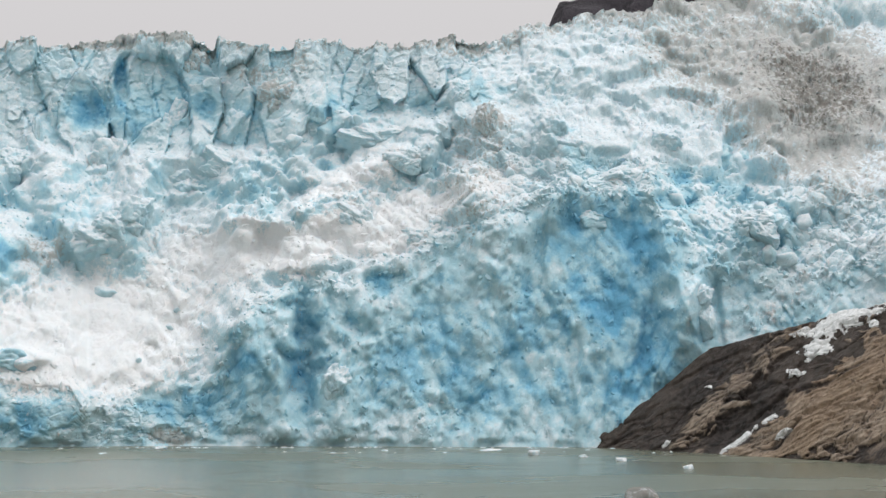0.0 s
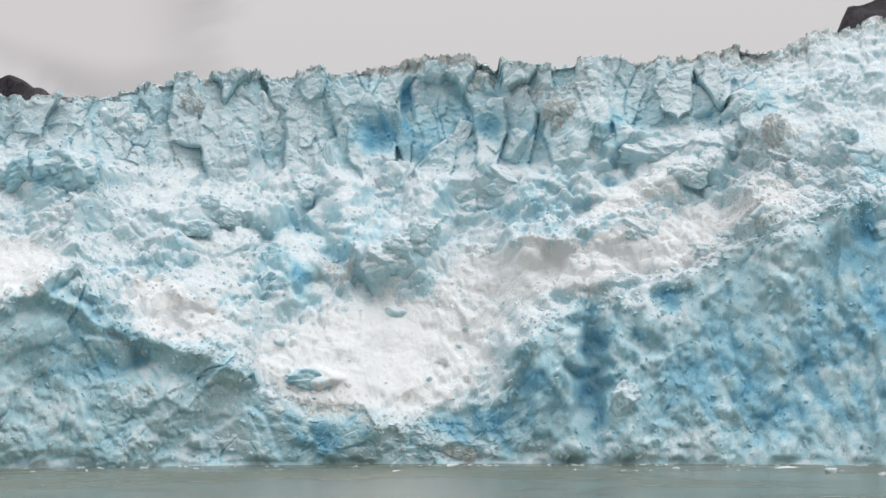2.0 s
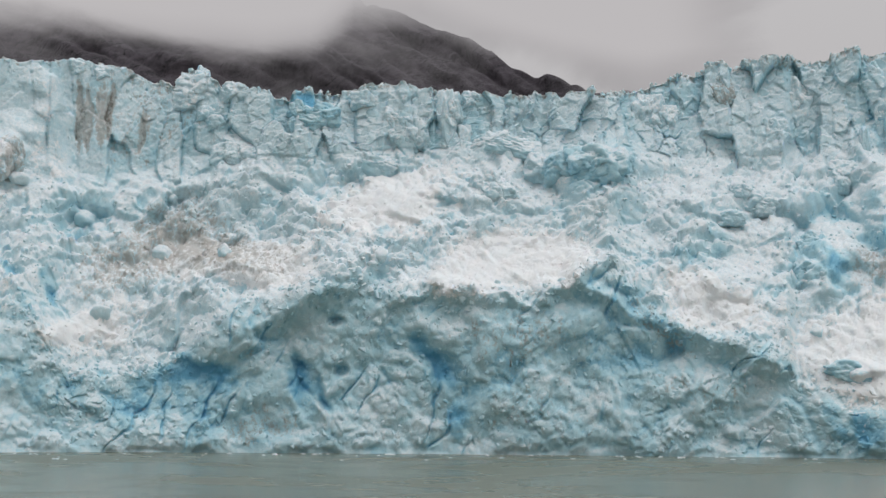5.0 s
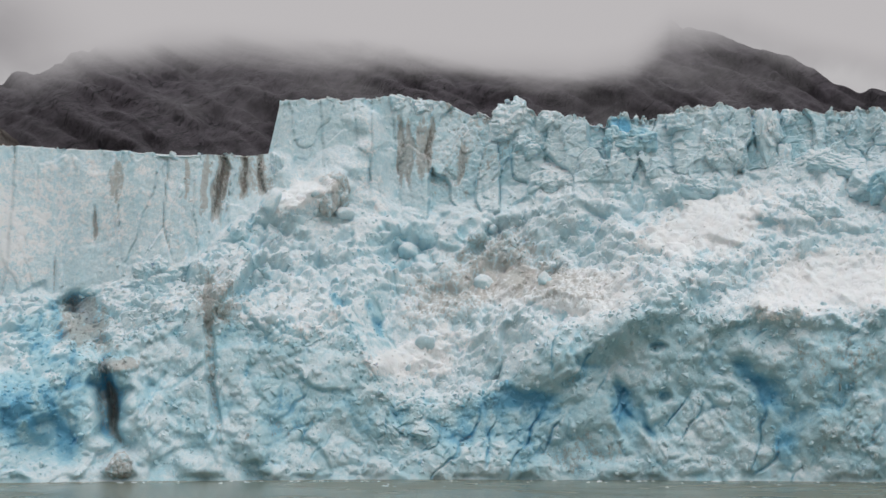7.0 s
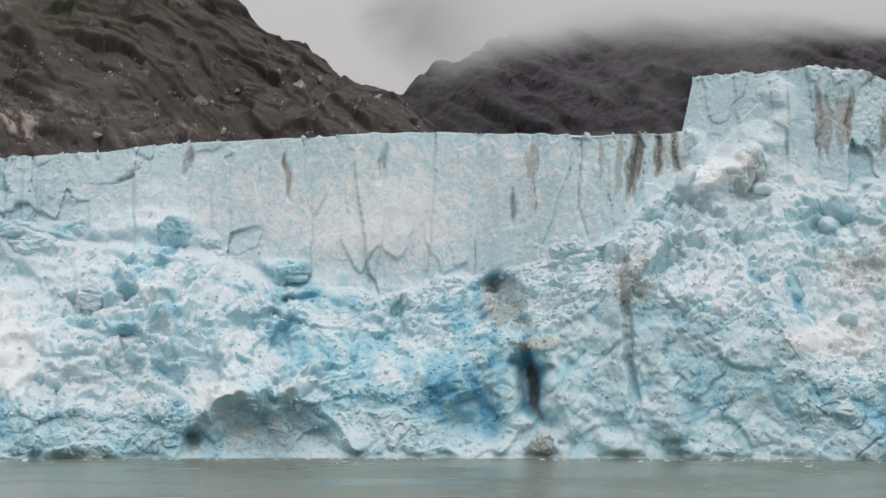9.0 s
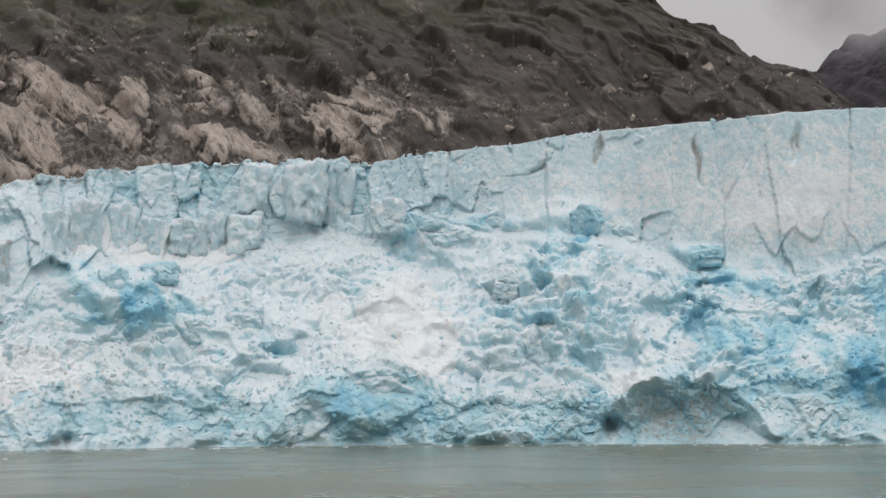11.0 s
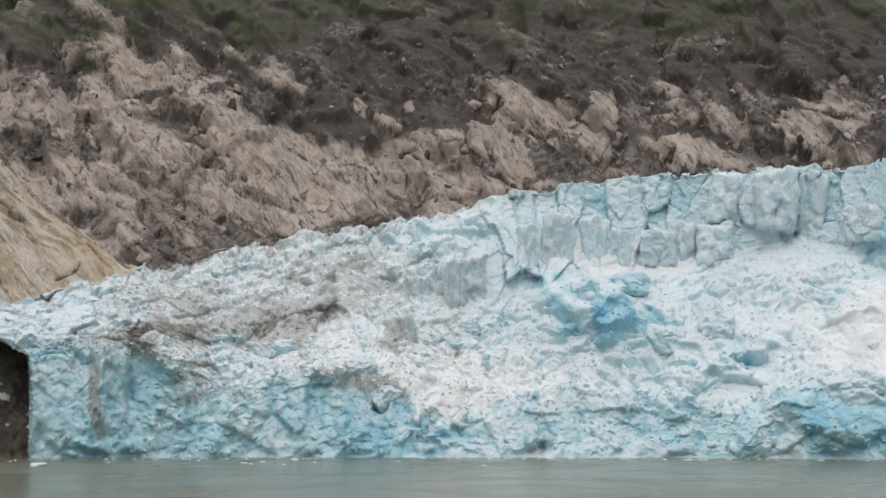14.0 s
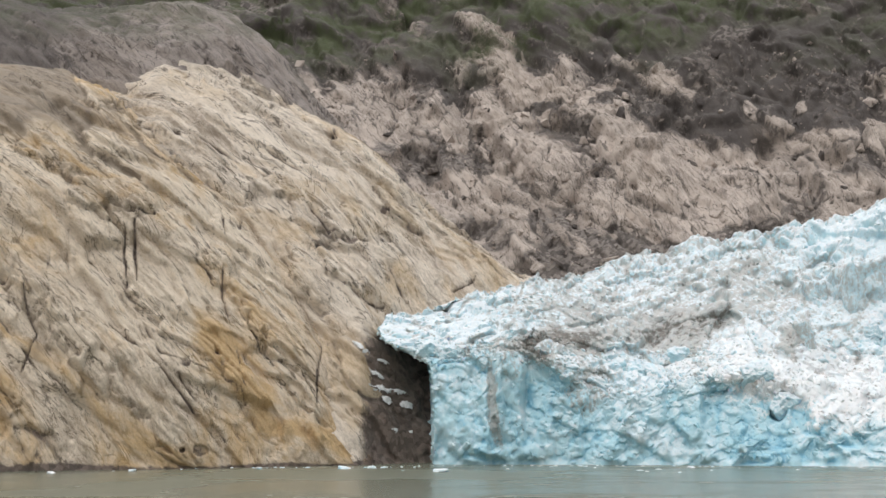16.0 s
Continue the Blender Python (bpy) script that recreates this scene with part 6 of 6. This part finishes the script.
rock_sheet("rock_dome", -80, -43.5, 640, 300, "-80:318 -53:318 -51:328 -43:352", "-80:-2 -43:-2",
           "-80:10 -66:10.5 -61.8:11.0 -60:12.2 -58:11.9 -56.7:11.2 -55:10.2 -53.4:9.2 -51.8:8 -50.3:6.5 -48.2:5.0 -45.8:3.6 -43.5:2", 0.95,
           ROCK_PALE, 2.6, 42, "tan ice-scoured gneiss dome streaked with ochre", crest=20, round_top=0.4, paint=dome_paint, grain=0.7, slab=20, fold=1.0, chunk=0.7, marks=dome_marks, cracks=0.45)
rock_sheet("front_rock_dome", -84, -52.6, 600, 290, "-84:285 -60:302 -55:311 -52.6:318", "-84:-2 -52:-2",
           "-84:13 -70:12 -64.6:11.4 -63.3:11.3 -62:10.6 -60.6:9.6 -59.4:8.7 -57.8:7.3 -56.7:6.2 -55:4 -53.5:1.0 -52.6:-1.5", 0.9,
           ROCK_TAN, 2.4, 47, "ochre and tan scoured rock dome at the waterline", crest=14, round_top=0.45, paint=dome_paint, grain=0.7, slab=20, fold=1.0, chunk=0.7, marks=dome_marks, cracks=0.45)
rock_sheet("rock_outcrop", 53.0, 76, 420, 170, "53:316 54:312 63.5:256 76:225", "53:-1.5 76:-1.5",
           "53:-2.1 53.8:-1.7 55.7:-0.2 57.6:1.3 60.5:2.1 63.6:3.0 76:6", 1.25,
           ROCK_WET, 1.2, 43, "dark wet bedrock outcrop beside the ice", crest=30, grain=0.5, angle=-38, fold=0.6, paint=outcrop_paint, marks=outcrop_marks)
rock_sheet("dark_hill_mountain", 50.5, 80, 160, 60, "50:640 80:640", "50:110 80:110",
           "50.5:11.5 51.9:12.3 52.6:13.3 55:14 58:14.6 80:16", 0.9, ROCK_FAR, 8.0, 44, "dark bare hilltop above the glacier", grain=1.5)
rock_sheet("far_mountain", -20, 34, 520, 130, "-20:1650 34:1650", "-20:200 34:200",
           "-20:7 -10.5:8.2 -9:9.2 -7.8:10.2 -6.4:11.5 -4.4:12.6 -1.6:13.7 1.4:14.8 4:15.2 9:15 13:14.5 15.5:14 17:13.7 18.5:13.3 20.5:12.4 22.9:11.4 25.9:10.4 30:9.6 34:8.8", 1.2,
           ROCK_FAR, 22.0, 45, "distant dark mountain half hidden in low cloud", crest=200, grain=4.0, fold=0.7, chunk=0.7, bossy=0.6)


def scree():
    """Loose boulders on the fjord wall above the ice."""
    ob = bpy.data.objects["rock_slope"]
    me = ob.data
    co = np.empty(len(me.vertices) * 3, np.float32)
    me.vertices.foreach_get("co", co)
    co = co.reshape(-1, 3)
    col = np.empty(len(me.vertices) * 4, np.float32)
    me.attributes["rock_mix"].data.foreach_get("color", col)
    col = col.reshape(-1, 4)
    srf = np.empty(len(me.vertices) * 3, np.float32)
    me.attributes["surf"].data.foreach_get("vector", srf)
    srf = srf.reshape(-1, 3)
    rng = np.random.default_rng(31)
    n = 6500
    ids = sampled(rng, (0.06 + col[:, 1]) * (co[:, 2] < 125), n)
    big = np.minimum(0.28 * (1 - rng.random(n)) ** -0.5, 2.2)
    place = co[ids] + rng.normal(0, 0.5, (n, 3))
    place[:, 2] = co[ids][:, 2] + 0.1 * big
    c = col[ids].copy()
    c[:, 0] = np.clip(rng.normal(0.7, 0.35, n), 0, 1)
    c[:, 1] *= 0.4
    c[:, 2] = 0
    pile("scree", ROUGH_HULLS, place, turns(rng, n, 1.0), big[:, None] * rng.uniform(0.6, 1.3, (n, 3)), c, "rock_mix", ROCK_BROWN, "grey-brown boulders and scree on the fjord wall", "scree", None, srf[ids], 4)


scree()


# ---- cloud ----
def low_cloud():
    a = np.linspace(-16, 36, 200)
    el = np.linspace(8.5, 24, 60)[:, None]
    A, E = np.broadcast_to(a, (60, 200)), np.broadcast_to(el, (60, 200))
    r = 1560.0
    P = polar(A, r + 0 * A, EYE_Z + r * np.tan(np.radians(E)))
    low = line(a, "-16:10.5 -9:9.7 -7:10.0 -5:10.8 -3:11.5 -1:12.2 1:12.4 3:12.2 6:12.0 10:11.7 13.5:11.6 15.2:11.9 16.6:12.9 19:13.0 21:12.2 24:11.2 27:10.5 36:10")
    dens = 0.42 + np.maximum(E - low, -1.5) / 1.5
    side = ramp(A + 0.5 * (E - 11), -13, 0) * (1 - ramp(A, 26, 35.5))
    # the density floor lays a thin haze over the mountain
    dens = np.clip(dens, 0.07, 1.4) * (1 - ramp(E, 17, 23)) * side - 0.6 * (1 - side * (1 - ramp(E, 17, 23)))
    U = np.radians(A) * r
    ob = sheet("low_cloud_backdrop", P, CLOUD, None, None, np.stack([U, P[..., 2], U * 0], -1), ("cloud", dens))
    ob.visible_shadow = False
    return tagged(ob, "grey low cloud over the far mountain", "cloud", kind="structure")


low_cloud()


# ---- water ----
def water():
    bm = bmesh.new()
    rings = [0, 40, 120, 240, 330, 600, 1500, 4200]
    grid = []
    for r in rings[1:]:
        grid.append([bm.verts.new((r * math.sin(2 * math.pi * k / 96), r * math.cos(2 * math.pi * k / 96), 0)) for k in range(96)])
    c = bm.verts.new((0, 0, 0))
    for k in range(96):
        bm.faces.new((c, grid[0][(k + 1) % 96], grid[0][k]))
        for g in range(len(grid) - 1):
            bm.faces.new((grid[g][k], grid[g][(k + 1) % 96], grid[g + 1][(k + 1) % 96], grid[g + 1][k]))
    bmesh.ops.recalc_face_normals(bm, faces=bm.faces)
    ob = part("water", bm, WATER)
    return tagged(ob, "calm grey-green silty fjord water", "water", kind="structure")


water()


# ---- floating ice ----
def floating_ice():
    rnd = random.Random(9)
    white = [ice_mesh("ice_floe", 50 + k, 0.05, 0.5, 0.0) for k in range(3)]
    clear = [ice_mesh("growler", 60 + k, 0.5, 0.0, 1.3) for k in range(2)]
    # bearing, distance, length, height of the larger pieces
    for at, r, size, tall in ((51.5, 283, 2.6, 0.7), (54.5, 262, 2.2, 0.45), (53.2, 275, 1.6, 0.4), (50.0, 300, 4.2, 0.3), (56.8, 240, 1.8, 0.5), (46.3, 296, 1.3, 0.3),
                              (-53.6, 300, 2.4, 0.5), (-50.2, 286, 2.8, 0.5), (-56.5, 301, 1.5, 0.35), (-60.8, 296, 1.4, 0.3), (-63.5, 290, 1.7, 0.3), (-52.6, 303, 2.0, 0.4),
                              (-41.6, 306, 1.6, 0.3), (-28.0, 309, 1.7, 0.3), (-35.0, 280, 0.7, 0.2), (-20.0, 310, 1.5, 0.3), (14.0, 309, 1.3, 0.25), (28.0, 308, 1.5, 0.25), (38.6, 309, 2.4, 0.35)):
        ob = new("ice_floe", rnd.choice(white))
        p = polar(at, r, 0.0)
        ob.matrix_basis = Matrix.LocRotScale(Vector((p[0], p[1], 0.25 * tall)), Euler((0, 0, rnd.uniform(0, 6.3))), Vector((size * 0.5, size * 0.4, tall)))
        tagged(ob, "small white ice floe drifting on silty water", "ice floe", "ice floes")
    ob = new("growler", clear[0])
    p = polar(55.1, 177.0, 0.0)
    ob.matrix_basis = Matrix.LocRotScale(Vector((p[0], p[1], 0.2)), Euler((0, 0, 1.0)), Vector((2.6, 1.8, 1.0)))
    tagged(ob, "dark clear lump of ice awash in the water", "growler")
    # brash along the foot of the front
    bm = bmesh.new()
    for k in range(420):
        at = rnd.uniform(-64, 57)
        r = 313.5 - abs(rnd.gauss(0, 1.6)) - (6 if at < -51 else 0) if rnd.random() < 0.8 else rnd.uniform(285, 312)
        p = polar(at, r, 0.0)
        size = rnd.uniform(0.1, 0.4)
        bmesh.ops.create_icosphere(bm, subdivisions=1, radius=1.0, matrix=Matrix.LocRotScale(Vector((p[0], p[1], 0.02)), Euler((0, 0, rnd.uniform(0, 6))), Vector((size * rnd.uniform(1, 2.2), size, size * 0.5))))
    ob = part("brash_ice", bm, ICE)
    tagged(ob, "scattered brash ice along the glacier foot", "brash ice", kind="stuff")


floating_ice()


def snow_patch(name, at, el, long, wide, dip):
    """A ragged tongue of old snow that follows the rock it lies on."""
    P, A, E = GRIDS[name]
    cd, sd = math.cos(radians(dip)), math.sin(radians(dip))
    du, dv = A - at, E - el
    noise = fbm(P / 1.6, 3, 95)
    inside = 1 - np.hypot((du * cd - dv * sd) / long, (du * sd + dv * cd) / wide) + 0.9 * noise
    N = np.cross(np.gradient(P, axis=1), np.gradient(P, axis=0))
    N /= np.linalg.norm(N, axis=-1, keepdims=True) + 1e-9
    N *= np.sign(-(N * P).sum(-1, keepdims=True))
    thick = 0.06 + 0.3 * ramp(inside, 0, 0.35)
    top = P + N * thick[..., None]
    bm = bmesh.new()
    made = {}
    for i, j in zip(*np.nonzero(inside[:-1, :-1] > 0)):
        quad = []
        for q in ((i, j), (i, j + 1), (i + 1, j + 1), (i + 1, j)):
            if q not in made:
                made[q] = bm.verts.new(top[q] if inside[q] > 0 else P[q] - 0.03 * N[q])
            quad.append(made[q])
        bm.faces.new(quad)
    todo = set(bm.faces)
    while todo:
        island, edge = set(), [todo.pop()]
        while edge:
            f = edge.pop()
            island.add(f)
            for v in f.verts:
                for g in v.link_faces:
                    if g in todo:
                        todo.discard(g)
                        edge.append(g)
        if len(island) < 5:
            continue
        piece = bmesh.new()
        twin = {}
        for f in island:
            for v in f.verts:
                if v not in twin:
                    twin[v] = piece.verts.new(v.co)
            piece.faces.new([twin[v] for v in f.verts])
        ob = part("snow_patch", piece, SNOW)
        tagged(ob, "old snow lying on bare rock beside the ice", "snow patch", "snow on the rocks")
    bm.free()


snow_patch("rock_outcrop", 62.07, 2.23, 1.46, 0.35, -25)
snow_patch("rock_outcrop", 61.21, 1.24, 0.50, 0.31, -30)
snow_patch("rock_outcrop", 58.55, -1.81, 0.81, 0.10, -35)
snow_patch("rock_outcrop", 59.58, -1.12, 0.35, 0.08, -35)
snow_patch("rock_outcrop", 57.50, -0.03, 0.13, 0.06, 0)
snow_patch("rock_outcrop", 63.10, 2.15, 0.17, 0.15, 0)
snow_patch("rock_outcrop", 60.52, 0.38, 0.29, 0.12, -10)
snow_patch("rock_outcrop", 60.86, 1.74, 0.58, 0.12, -20)
snow_patch("rock_outcrop", 56.06, -1.99, 0.19, 0.06, -45)
snow_patch("rock_outcrop", 60.06, -1.67, 0.38, 0.06, -30)
snow_patch("rock_dome", -52.53, 1.03, 0.29, 0.10, 30)
snow_patch("rock_dome", -52.34, 0.54, 0.42, 0.08, 12)
snow_patch("rock_dome", -51.46, -0.05, 0.21, 0.12, 25)
snow_patch("rock_dome", -51.36, -0.93, 0.12, 0.08, 0)
snow_patch("rock_dome", -51.85, -0.92, 0.15, 0.08, 0)
snow_patch("rock_dome", -52.14, 0.21, 0.25, 0.08, 15)
snow_patch("rock_dome", -53.03, 1.81, 0.35, 0.10, 35)
snow_patch("rock_dome", -51.75, 0.44, 0.27, 0.08, 15)
snow_patch("rock_dome", -52.34, 1.42, 0.23, 0.08, 20)
